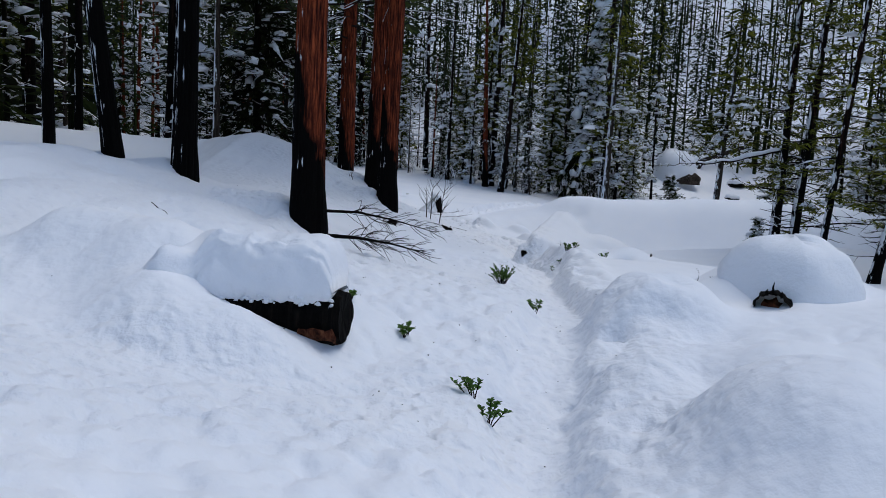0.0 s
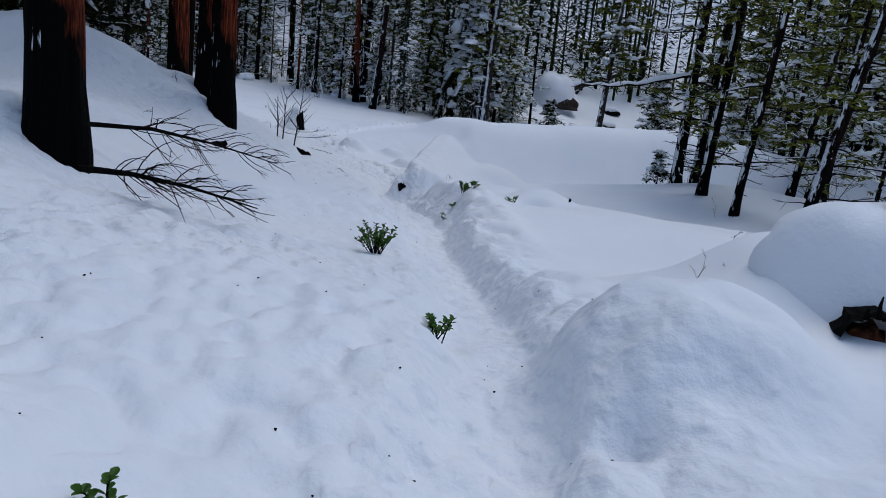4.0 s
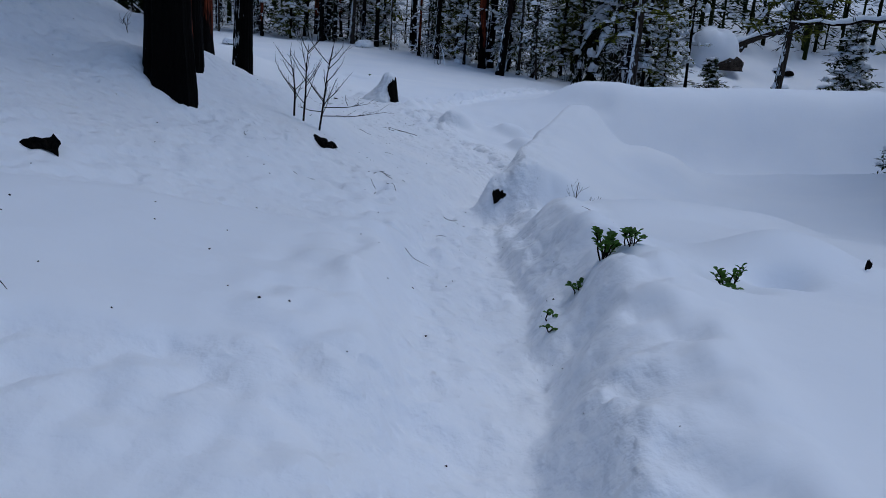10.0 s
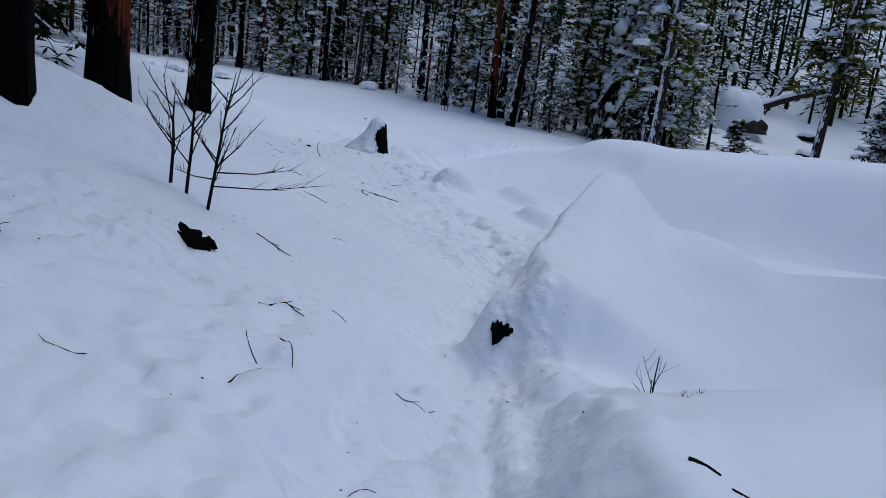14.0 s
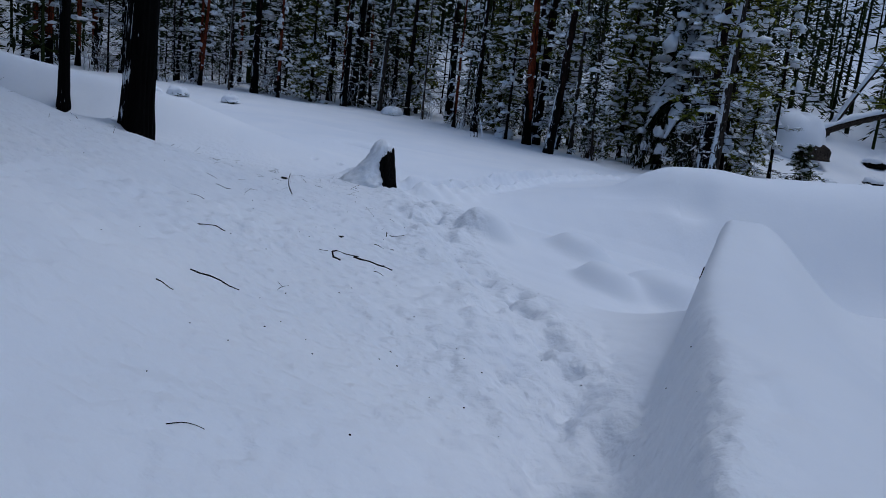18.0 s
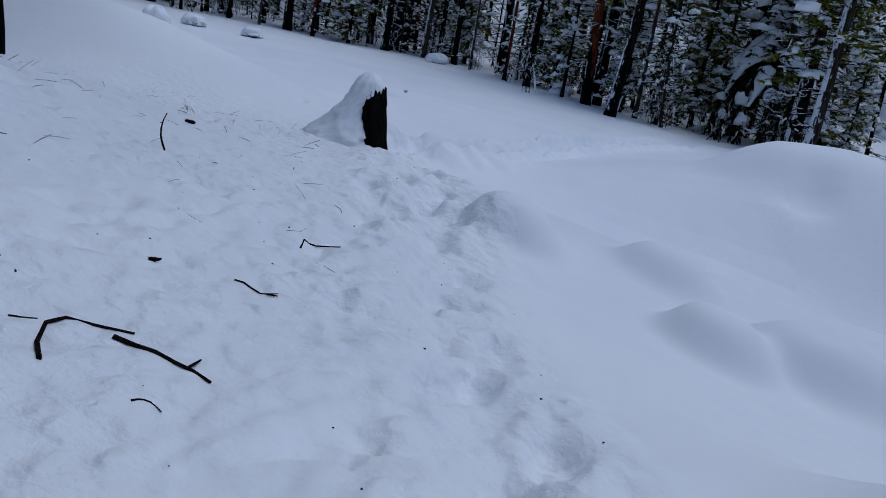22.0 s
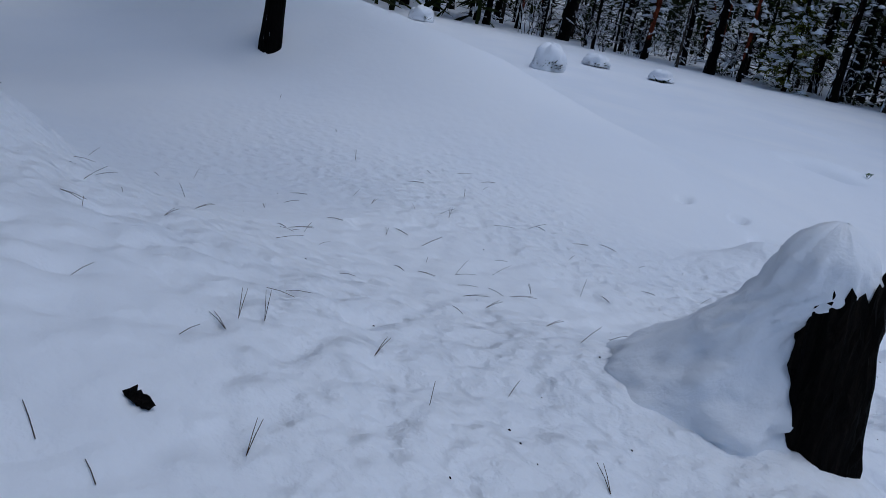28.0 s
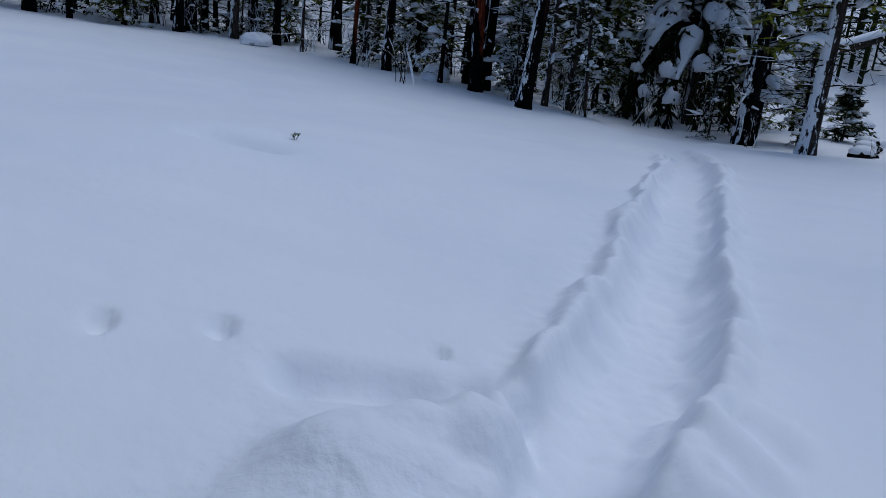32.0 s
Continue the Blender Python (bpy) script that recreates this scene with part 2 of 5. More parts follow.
STATIONS_ON = [
    (30, 2.35, -1.45, 0.188, 0.001, 0),
    (33, 1.5, -1.705, 0.305, -0.253, 0),
    (36, 1, -0.987, 0.024, -0.163, 0),
    (38.5, 0.1, -1.57, -0.012, -0.141, 0),
    (40.2, -0.75, -1.442, 0.08, -0.191, 0),
    (41.7, -0.75, -1.63, 0.043, -0.289, 0),
    (43.5, 0.4, -1.548, 0.289, -0.114, 0),
    (44.7, 1.2, -1.929, 0.242, 0.201, 0),
    (46.8, 2.15, -1.699, 0.085, 0.143, 0),
    (50, 3.75, -1.446, 0.08, 0.046, 0),
    (56.5, 7, -1.432, 0.033, 0.009, 0),
    (66, 9, -1.249, 0.061, 0, 0),
    (80, 9, -0.6, 0.06, 0, 0),
    (100, 3, 1, 0.05, 0, 0),
    (140, 3, 15, 0.05, 0, 0),
    (200, 3, 42, 0.05, 0, 0),
    (400, 3, 110, 0.05, 0, 0),
]
STATIONS += STATIONS_ON
trail_x, trail_z, rise_left, rise_right, bank_right = (eased(STATIONS, c) for c in (1, 2, 3, 4, 5))


def slope(d, first, reach, rest):
    """Rise over a distance d: full slope up to reach, then a share of it."""
    return first * (np.minimum(d, reach) + rest * np.maximum(d - reach, 0))


def hump(x, y, cx, cy, rx, ry, height, turn=0.0, flat=1.0):
    """A rounded mound (or a hollow) with soft edges."""
    c, s = math.cos(radians(turn)), math.sin(radians(turn))
    u, v = ((x - cx) * c + (y - cy) * s) / rx, (-(x - cx) * s + (y - cy) * c) / ry
    return height * np.exp(-(u * u + v * v) ** flat)


def ridge(x, y, x0, y0, x1, y1, width, height, flat=1.5):
    """A long drift over a buried log between two places."""
    dx, dy = x1 - x0, y1 - y0
    t = np.clip(((x - x0) * dx + (y - y0) * dy) / (dx * dx + dy * dy), 0, 1)
    d2 = ((x - x0 - t * dx) ** 2 + (y - y0 - t * dy) ** 2) / (width * width)
    return height * np.exp(-d2 ** flat)


def smooth(a):
    a = np.clip(a, 0, 1)
    return a * a * (3 - 2 * a)


def left_bank(d, y):
    """Shape of the bank left of the trail: gentle, then steeper, then levelling."""
    e = np.minimum(d, 8.0)
    return 0.72 * e + 0.035 * e * e + (0.12 + 0.63 * smooth((y - 30) / 14)) * np.maximum(d - 8.0, 0)


def base_height(x, y):
    d = x - trail_x(y)
    z = trail_z(y) + rise_left(y) * left_bank(np.maximum(-d, 0), y) + slope(np.maximum(d, 0), rise_right(y), 9.0, 0.3)
    w = 0.14 * grain(x, y, 0.9, 61)
    z = z + 0.8 * bank_right(y) * (0.4 * smooth((d - 0.27 + w) / 0.16) + 0.6 * smooth((d - 0.4 + 2 * w + 0.25 * grain(x, y, 2.3, 62)) / 0.8)) * (1 - 0.6 * smooth((d - 4) / 6))
    creek = smooth((x - 19 - 0.1 * np.abs(y - 50)) / 12) * smooth((y - 33) / 20)
    z = z - 2.2 * creek - 0.4 * smooth((y - 60.5) / 6) * smooth((x - 6) / 5) * (1 - creek) * smooth((110 - y) / 20)
    z = z + 5.0 * smooth((y - 76 - 0.25 * (x - 20)) / 24) * smooth((x - 15) / 7)
    z = z + 0.28 * np.maximum(x - 42, 0) + 0.1 * np.maximum(-x - 40, 0)
    return z


# mounds and hollows: x, y, half widths, height, turn, flatness
HUMPS_START = [
    (-1.95, 5.95, 0.72, 0.42, 0.33, -8, 1.5), (-1.25, 6.0, 0.5, 0.3, 0.14, -8, 1.4), (-2.4, 6.6, 0.62, 0.55, 0.3, 0, 1.2), (-3.1, 6.9, 0.9, 0.7, 0.15, 0, 1.2),
    (2.3, 4.55, 0.66, 0.9, 0.56, 0, 1.7), (2.4, 8.45, 0.72, 0.7, 0.46, 0, 1.9), (1.82, 7.75, 0.15, 0.12, -0.16, 0, 1.2), (4.0, 9.7, 0.9, 0.45, 0.3, 0, 1.5), (3.75, 8.6, 0.3, 0.2, -0.07, 0, 1.3)]
HUMPS_TRODDEN = [
    (2.35, 7.85, 0.2, 0.15, -0.14, 0, 1.2), (2.6, 8.3, 0.2, 0.2, -0.1, 0, 1.2), (2.75, 7.6, 0.4, 0.3, -0.12, 0, 1.2), (1.75, 6.3, 0.4, 0.3, 0.14, 0, 1.4),
    (2.3, 6.4, 0.3, 0.3, -0.12, 0, 1.2), (3.1, 6.6, 0.4, 0.35, 0.15, 0, 1.3), (1.55, 5.4, 0.25, 0.3, -0.1, 0, 1.2), (4.75, 10.6, 1.0, 1.0, 0.55, 0, 1.6), (3.6, 10.9, 0.7, 0.8, 0.15, 20, 1.4)]
HUMPS_MIDDLE = [
    (4.35, 17.75, 0.55, 0.5, 0.26, 0, 1.2), (4.1, 17.1, 0.22, 0.14, -0.2, 10, 1.1), (3.63, 16.8, 0.24, 0.18, -0.12, 0, 1.2), (2.95, 17.05, 0.55, 0.5, 0.1, 0, 1.6),
    (5.2, 21.8, 2.6, 0.8, 0.3, 38, 1.5), (6.5, 31.7, 0.9, 0.8, 0.34, 0, 1.4), (8.0, 32.6, 1.5, 1.0, 0.22, 0, 1.3), (0.0, 22.6, 0.9, 0.8, 0.16, 0, 1.2)]
HUMPS_FAR = [
    (2.05, 34.9, 0.45, 0.36, 0.36, 0, 1.7), (3.7, 35.4, 0.5, 0.38, 0.3, 0, 1.7), (4.06, 34.2, 0.5, 0.32, 0.36, 0, 1.8), (5.2, 34.6, 0.75, 0.4, 0.38, 0, 1.9), (6.6, 34.8, 0.7, 0.5, 0.25, 0, 1.4),
    (8.2, 45.6, 1.5, 0.9, 0.45, 0, 1.2), (6.8, 45.5, 1.0, 0.7, 0.3, 0, 1.2), (7.95, 44.4, 0.6, 0.35, -0.3, 10, 1.2), (-5.2, 35.5, 1.6, 1.2, 0.12, 0, 1.0), (-0.8, 37.55, 0.9, 0.7, 0.22, 0, 1.0)]
HUMPS_END = [
    (14.5, 28.5, 4.0, 6.0, 0.6, 0, 1.0), (-12.4, 46.2, 2.2, 2.4, -0.36, 0, 1.0),
    (-3.0, 51.0, 0.8, 0.4, 0.1, 0, 1.3), (-3.0, 50.2, 0.6, 0.25, -0.2, 0, 1.2), (-2.6, 50.0, 0.3, 0.2, -0.12, 0, 1.2), (-1.45, 42.1, 0.45, 0.34, 0.26, 15, 1.6), (-0.95, 42.45, 0.32, 0.26, 0.2, 15, 1.5), (-1.7, 41.6, 0.5, 0.4, 0.12, 15, 1.5),
    (0.35, 42.2, 0.4, 0.42, 0.26, -20, 1.5), (0.85, 42.75, 0.32, 0.3, 0.18, -20, 1.5), (1.35, 43.2, 0.3, 0.25, 0.12, -20, 1.5)]
HUMPS = HUMPS_START + HUMPS_TRODDEN + HUMPS_MIDDLE + HUMPS_FAR + HUMPS_END
# trunks by the trail: x, y, radius, height, seed, lean
TRUNKS = [
    (-2.33, 13.4, 0.29, 22, 11, 0.008), (-1.5, 21.2, 0.26, 22, 12, 0.012), (-2.06, 23.4, 0.25, 21, 13, 0.006), (-3.6, 28.8, 0.31, 22, 14, 0.0),
    (-4.42, 35.5, 0.285, 20, 15, 0.012), (-9.55, 42.05, 0.155, 16, 16, 0.0), (-4.8, 14.4, 0.22, 20, 17, 0.015), (-6.5, 15.4, 0.19, 18, 18, -0.14), (-9.6, 19.0, 0.15, 16, 19, -0.02)]


FOOTPRINTS = [(trail_x(25 + 0.36 * k) + (0.16 if k % 2 else -0.16) + 0.16 * math.sin(7.7 * k), 25 + 0.36 * k, 0.13 + 0.03 * math.sin(3.1 * k)) for k in range(44)]
FOOTPRINTS += [(1.15, 34.8, 0.2), (1.1, 36.4, 0.2), (1.75, 36.2, 0.2), (0.7, 35.6, 0.18), (-2.28, 43.35, 0.09), (-0.45, 42.9, 0.2), (-0.88, 43.7, 0.08), (-2.91, 43.12, 0.08), (1.03, 35.16, 0.17), (0.88, 34.4, 0.13), (0.5, 34.75, 0.12), (0.66, 34.45, 0.12), (0.95, 34.13, 0.12), (0.83, 33.7, 0.16)]


def slab(x, y):
    """The smooth untrodden slab left of the trail, which ends in low steps."""
    w = 0.22 * grain(x, y, 0.9, 31)
    return smooth((y - 14.9 - 0.3 * x + w) / 0.2) * smooth((17.5 + 0.65 * x - y + w) / 0.14) * smooth((trail_x(y) - 0.45 - x + w) / 0.25) * smooth((x + 3.5) / 1.5)


def height(x, y):
    """The snow's surface."""
    z = base_height(x, y)
    for h in HUMPS:
        z = z + hump(x, y, *h)
    # snow banked on the uphill side of the trunks, a well below them
    for tx, ty, tr, *_ in TRUNKS:
        z = z + hump(x, y, tx - 1.5 * tr, ty + 0.2, 2.0 * tr, 2.4 * tr, 1.1 * tr, 0, 1.0) - hump(x, y, tx + 1.2 * tr, ty - 0.5, 1.8 * tr, 1.8 * tr, 0.5 * tr, 0, 1.0)
    for fx, fy, fr in FOOTPRINTS:
        z = z - hump(x, y, fx, fy, fr * 0.9, fr * 1.5, 0.12, 0, 2.2)
    z = z + ridge(x, y, -1.2, 7.0, -3.4, 7.5, 0.62, 0.56, 1.2)
    # the drift over a buried log: steep on the side of the trail, gentle on the other
    u = np.clip((y - 23.0) / 8.4, 0, 1)
    off = x - (2.75 + 2.27 * (y - 23.3) / 8.0) - 0.05 * np.sin(1.3 * y)
    past = np.maximum(np.maximum(23.3 - y, y - 31.3), 0)
    left_side = np.exp(-(np.maximum(-off, 0) / (0.36 + 0.1 * np.sin(3.1 * u) - 0.08 * u)) ** (3.6 + 4.0 * u))
    right_side = np.exp(-(np.maximum(off - 0.16, 0) / (1.6 - 0.75 * u)) ** 1.6)
    z = z + (0.78 + 0.58 * u) * np.where(off < 0, left_side + 0.22 * (1 - left_side) * np.exp(-(off / 0.8) ** 2), right_side) * np.exp(-(past / 0.4) ** 3.2)
    z = z + ridge(x, y, 6.0, 27.6, 7.1, 31.2, 0.7, 0.36, 1.4) - ridge(x, y, 3.7, 22.2, 7.2, 25.4, 0.6, 0.14, 1.2)
    z = z - 0.06 * ridge(x, y, -9.5, 63.0, 3.2, 57.8, 0.35, 1.0, 1.2) + 0.04 * ridge(x, y, -9.5, 63.6, 3.2, 58.4, 0.3, 1.0, 1.2)
    z = z - (0.24 + 0.15 * grain(x, y, 0.5, 51)) * ridge(x, y, -0.4, 43.2, -1.75, 43.0, 0.2, 1.0, 1.5)
    # trodden trail with its broken edges
    d = x - trail_x(y) + 0.12 * grain(x, y, 0.8, 3) + 0.12 * smooth((y - 40) / 2) * grain(x, y, 0.55, 33)
    wide = 0.34 + 0.3 * smooth((y - 12) / 6) * smooth((25 - y) / 4) - 0.12 * smooth((y - 26) / 4) + 0.28 * smooth((y - 41) / 3)
    deep = 0.15 + 0.03 * smooth((y - 12) / 3) - 0.13 * smooth((y - 25) / 3) + 0.19 * smooth((y - 40) / 2) - 0.02 * smooth((y - 44) / 3)
    inside = smooth((wide + 0.18 - np.abs(d)) / (0.34 - 0.14 * smooth((y - 40) / 2))) * smooth((61 - y) / 3)
    near = smooth((wide + 1.1 - np.abs(d)) / 0.9) * smooth((60 - y) / 6)
    z = z - deep * inside
    # crumbled edges where the trail crosses the open snow
    rim = smooth((wide + 0.5 - np.abs(d)) / 0.3) * smooth((np.abs(d) - wide + 0.25) / 0.3) * smooth((y - 41.5) / 2) * smooth((60 - y) / 5)
    z = z + rim * (0.14 * clods(x, y, 0.55, 71) + 0.08 * clods(x, y, 0.34, 72) + 0.05 * grain(x, y, 0.6, 73))
    heap = smooth((d - 0.4) / 0.2) * smooth((1.35 - d) / 0.5) * smooth((y - 9) / 2) * smooth((23 - y) / 1.5)
    z = z + heap * (0.1 * clods(x, y, 0.42, 81) + 0.07 * clods(x, y, 0.24, 82) - 0.05)
    # the slab left of the trail ends in a low step
    z = z + 0.17 * slab(x, y)
    # hummocks on the bank among the first trunks, gentle swells right of the trail
    z = z + 0.2 * clods(x, y, 1.0, 91) * smooth((-1.6 - x) / 1.5) * smooth((19 - y) / 4) * smooth((y - 8) / 2) * smooth((x + 16) / 5)
    z = z + 0.06 * grain(x, y, 1.7, 92) * smooth((d - 0.8) / 1.0) * smooth((y - 8) / 3) * smooth((34 - y) / 4) * smooth((14 - x) / 4)
    # the bank levels off behind the first trunks
    z = z - 1.0 * smooth((-3.6 - x) / 4) * smooth((y - 15) / 2.5) * smooth((29 - y) / 5)
    # broad swells everywhere, clods and footprints near the trail
    z = z + 0.05 * grain(x, y, 3.1, 5) + 0.014 * grain(x, y, 1.3, 6)
    close = smooth((14 - np.abs(x - 0.5)) / 8) * smooth((58 - y) / 20)
    left = smooth((0.9 - (x - trail_x(y))) / 1.2) * close
    start = smooth((10 - y) / 4) * close
    rough = 0.35 + 0.65 * smooth(0.5 + 1.4 * grain(x, y, 2.6, 12))
    z = z + close * 0.016 * grain(x, y, 0.45, 7)
    fade = 1.25 - 0.6 * smooth((y - 34) / 4) - 0.4 * smooth((y - 40) / 4)
    z = z + np.maximum(left, 0.8 * start) * fade * rough * (1 - 0.85 * slab(x, y)) * (0.015 * clods(x, y, 0.48, 8) + 0.07 * clods(x, y, 0.27, 9) + 0.065 * clods(x, y, 0.17, 16) + 0.014 * grain(x, y, 0.3, 13))
    z = z + near * close * (0.05 * clods(x, y, 0.36, 10) * (0.35 + 0.9 * (1 - inside)) - 0.06 * clods(x, y, 0.45, 11) + 0.08 * clods(x, y, 0.27, 15) + 0.03 * clods(x, y, 0.17, 17) + 0.014 * grain(x, y, 0.3, 14) - 0.03)
    return z


def trodden(x, y):
    """How broken up the snow is: 1 on the trodden side and the trail, 0 on the smooth drifts."""
    d = x - trail_x(y)
    close = smooth((16 - np.abs(x - 0.5)) / 8) * smooth((60 - y) / 14)
    left = smooth((0.6 - d) / 0.8) * (1 - 0.8 * smooth((y - 40.5) / 2.5)) * smooth((d + 9) / 4)
    trail = smooth((1.0 - np.abs(d)) / 0.5)
    start = 0.8 * smooth((10 - y) / 3) * smooth((2.6 - np.abs(x - 1)) / 1.5)
    patchy = 0.35 + 0.65 * smooth(0.5 + 1.2 * grain(x, y, 2.2, 41))
    return (1 - 0.85 * slab(x, y)) * np.maximum(np.maximum(left, start) * patchy, 0.75 * trail * (1 - 0.8 * smooth((y - 40) / 2))) * close

# ---- mesh helpers ----
class Shape:
    """Gathers vertices and faces for one mesh."""

    def __init__(self):
        self.v, self.f = [], []

    def tube(self, pts, radii, sides=6, cap=True, jag=0.0, seed=0):
        rng = random.Random(seed)
        pts = [Vector(p) for p in pts]
        start = len(self.v)
        axis = (pts[-1] - pts[0]).normalized()
        ref = Vector((0, 0, 1)) if abs(axis.z) < 0.8 else Vector((1, 0, 0))
        n = len(pts)
        for i, p in enumerate(pts):
            d = (pts[min(i + 1, n - 1)] - pts[max(i - 1, 0)]).normalized()
            a = d.cross(ref).normalized()
            b = a.cross(d)
            for k in range(sides):
                t = 2 * math.pi * k / sides
                r = radii[i] * (1 + jag * rng.uniform(-1, 1))
                q = p + a * (math.cos(t) * r) + b * (math.sin(t) * r)
                self.v.append(tuple(q))
        for i in range(n - 1):
            for k in range(sides):
                k2 = (k + 1) % sides
                o = start + i * sides
                self.f.append((o + k, o + k2, o + sides + k2, o + sides + k))
        if cap:
            self.f.append(tuple(start + k for k in range(sides))[::-1])
            self.f.append(tuple(start + (n - 1) * sides + k for k in range(sides)))

    def blade(self, p, d, side, length, width):
        """A pointed leaf or needle spray: a thin folded diamond."""
        p, d, side = Vector(p), Vector(d), Vector(side)
        o = len(self.v)
        up = side.cross(d) * (width * 0.25)
        self.v += [tuple(p), tuple(p + d * length * 0.5 + side * width * 0.5), tuple(p + d * length), tuple(p + d * length * 0.5 - side * width * 0.5), tuple(p + d * length * 0.5 + up)]
        self.f += [(o, o + 1, o + 4), (o + 1, o + 2, o + 4), (o + 2, o + 3, o + 4), (o + 3, o, o + 4)]

    def sprig(self, p, d, side, length, width):
        """The cheap blade for far foliage: one diamond."""
        p, d, side = Vector(p), Vector(d), Vector(side)
        o = len(self.v)
        self.v += [tuple(p), tuple(p + d * length * 0.45 + side * width * 0.5), tuple(p + d * length), tuple(p + d * length * 0.45 - side * width * 0.5)]
        self.f.append((o, o + 1, o + 2, o + 3))

    def pad(self, pts, widths, thick, rng):
        """Snow lying along a branch: a low, lumpy ribbon with a rounded top."""
        pts = [Vector(p) for p in pts]
        o, n = len(self.v), len(pts)
        for i, p in enumerate(pts):
            d = pts[min(i + 1, n - 1)] - pts[max(i - 1, 0)]
            s = Vector((-d.y, d.x, 0))
            s = s.normalized() if s.length > 1e-5 else Vector((1, 0, 0))
            w = widths[i] * rng.uniform(0.6, 1.25)
            h = thick * w * rng.uniform(0.7, 1.3)
            for a, b in ((-0.5, -0.1), (-0.32, 0.75), (0.05, 1.0), (0.36, 0.7), (0.5, -0.15)):
                self.v.append(tuple(p + s * (a * w) + Vector((0, 0, b * h))))
        for i in range(n - 1):
            for k in range(5):
                q, k2 = o + i * 5, (k + 1) % 5
                self.f.append((q + k, q + k2, q + 5 + k2, q + 5 + k))
        self.f.append(tuple(o + k for k in range(5))[::-1])
        self.f.append(tuple(o + (n - 1) * 5 + k for k in range(5)))

    def ribbon(self, pts, widths):
        """A thin line of snow on a twig: three-sided."""
        pts = [Vector(p) for p in pts]
        o, n = len(self.v), len(pts)
        for i, p in enumerate(pts):
            d = pts[min(i + 1, n - 1)] - pts[max(i - 1, 0)]
            s = Vector((-d.y, d.x, 0))
            s = s.normalized() if s.length > 1e-5 else Vector((1, 0, 0))
            w = widths[i]
            self.v += [tuple(p - s * (w * 0.5)), tuple(p + Vector((0, 0, w * 0.7))), tuple(p + s * (w * 0.5))]
        for i in range(n - 1):
            for k in range(3):
                q, k2 = o + i * 3, (k + 1) % 3
                self.f.append((q + k, q + k2, q + 3 + k2, q + 3 + k))

    def blob(self, c, r, rng, rings=4, sides=7, rough=0.25):
        """A lumpy clump, flat below."""
        c = Vector(c)
        o = len(self.v)
        for i in range(rings):
            t = -0.35 + (1.35 + 0.35) * i / (rings - 1) if rings > 1 else 0
            ang = -0.5 + 2.0 * i / (rings - 1)
            cr, cz = math.cos(min(ang, 1.45)), math.sin(min(ang, 1.45))
            for k in range(sides):
                a = 2 * math.pi * (k + 0.5 * (i % 2)) / sides
                q = 1 + rough * rng.uniform(-1, 1)
                self.v.append((c.x + r[0] * cr * math.cos(a) * q, c.y + r[1] * cr * math.sin(a) * q, c.z + r[2] * cz * q))
        for i in range(rings - 1):
            for k in range(sides):
                k2 = (k + 1) % sides
                self.f.append((o + i * sides + k, o + i * sides + k2, o + (i + 1) * sides + k2, o + (i + 1) * sides + k))
        self.f.append(tuple(o + k for k in range(sides))[::-1])
        self.f.append(tuple(o + (rings - 1) * sides + k for k in range(sides)))

    def mesh(self, name, mat, smooth_faces=False):
        me = bpy.data.meshes.new(name)
        me.from_pydata(self.v, [], self.f)
        me.materials.append(mat)
        if smooth_faces:
            me.shade_smooth()
        me.update()
        return me


def part(name, shape, mat, parent, label="", smooth_faces=False, kind=""):
    ob = new(name, shape.mesh(name, mat, smooth_faces))
    ob.parent = parent
    if kind:
        tagged(ob, kind=kind)
    if label:
        tagged(ob, label)
    return ob


def thing(name, m, label, category, group=""):
    ob = new(name)
    ob.matrix_basis = m
    ob.empty_display_size = 0.2
    return tagged(ob, label, category, group)


# ---- trees ----
def trunk_shape(h, r, seed, lean=(0.0, 0.0), sides=12, rings=10, flare=0.35, relief=0.05, top=0.25, stop=None):
    """A tapered trunk with a flared foot and furrowed sides, from half a metre under the snow."""
    rng = random.Random(seed)
    s = Shape()
    furrow = [rng.uniform(-1, 1) for _ in range(sides)]
    ph = [rng.uniform(0, 6.28) for _ in range(3)]
    end = stop or h
    for i in range(rings + 1):
        u = i / rings
        z = -0.5 + (end + 0.5) * u ** 1.5
        q = max(z, 0) / h
        rr = r * (1 - q * (1 - top)) * (1 + flare * math.exp(-max(z, 0) / 0.28))
        cx = lean[0] * z + 0.05 * r * math.sin(z * 0.9 + ph[0])
        cy = lean[1] * z + 0.05 * r * math.sin(z * 0.7 + ph[1])
        for k in range(sides):
            a = 2 * math.pi * k / sides
            f = 1 + relief * (0.6 * furrow[k] + 0.5 * math.sin(5 * a + ph[2] + z * 0.6) * 0.5 + 0.4 * rng.uniform(-1, 1))
            if z < 0.6:
                f += 0.10 * math.sin(3 * a + ph[0]) * (0.6 - max(z, 0)) / 0.6
            s.v.append((cx + rr * f * math.cos(a), cy + rr * f * math.sin(a), z))
    for i in range(rings):
        for k in range(sides):
            k2 = (k + 1) % sides
            s.f.append((i * sides + k, i * sides + k2, (i + 1) * sides + k2, (i + 1) * sides + k))
    s.f.append(tuple(rings * sides + k for k in range(sides)))
    return s


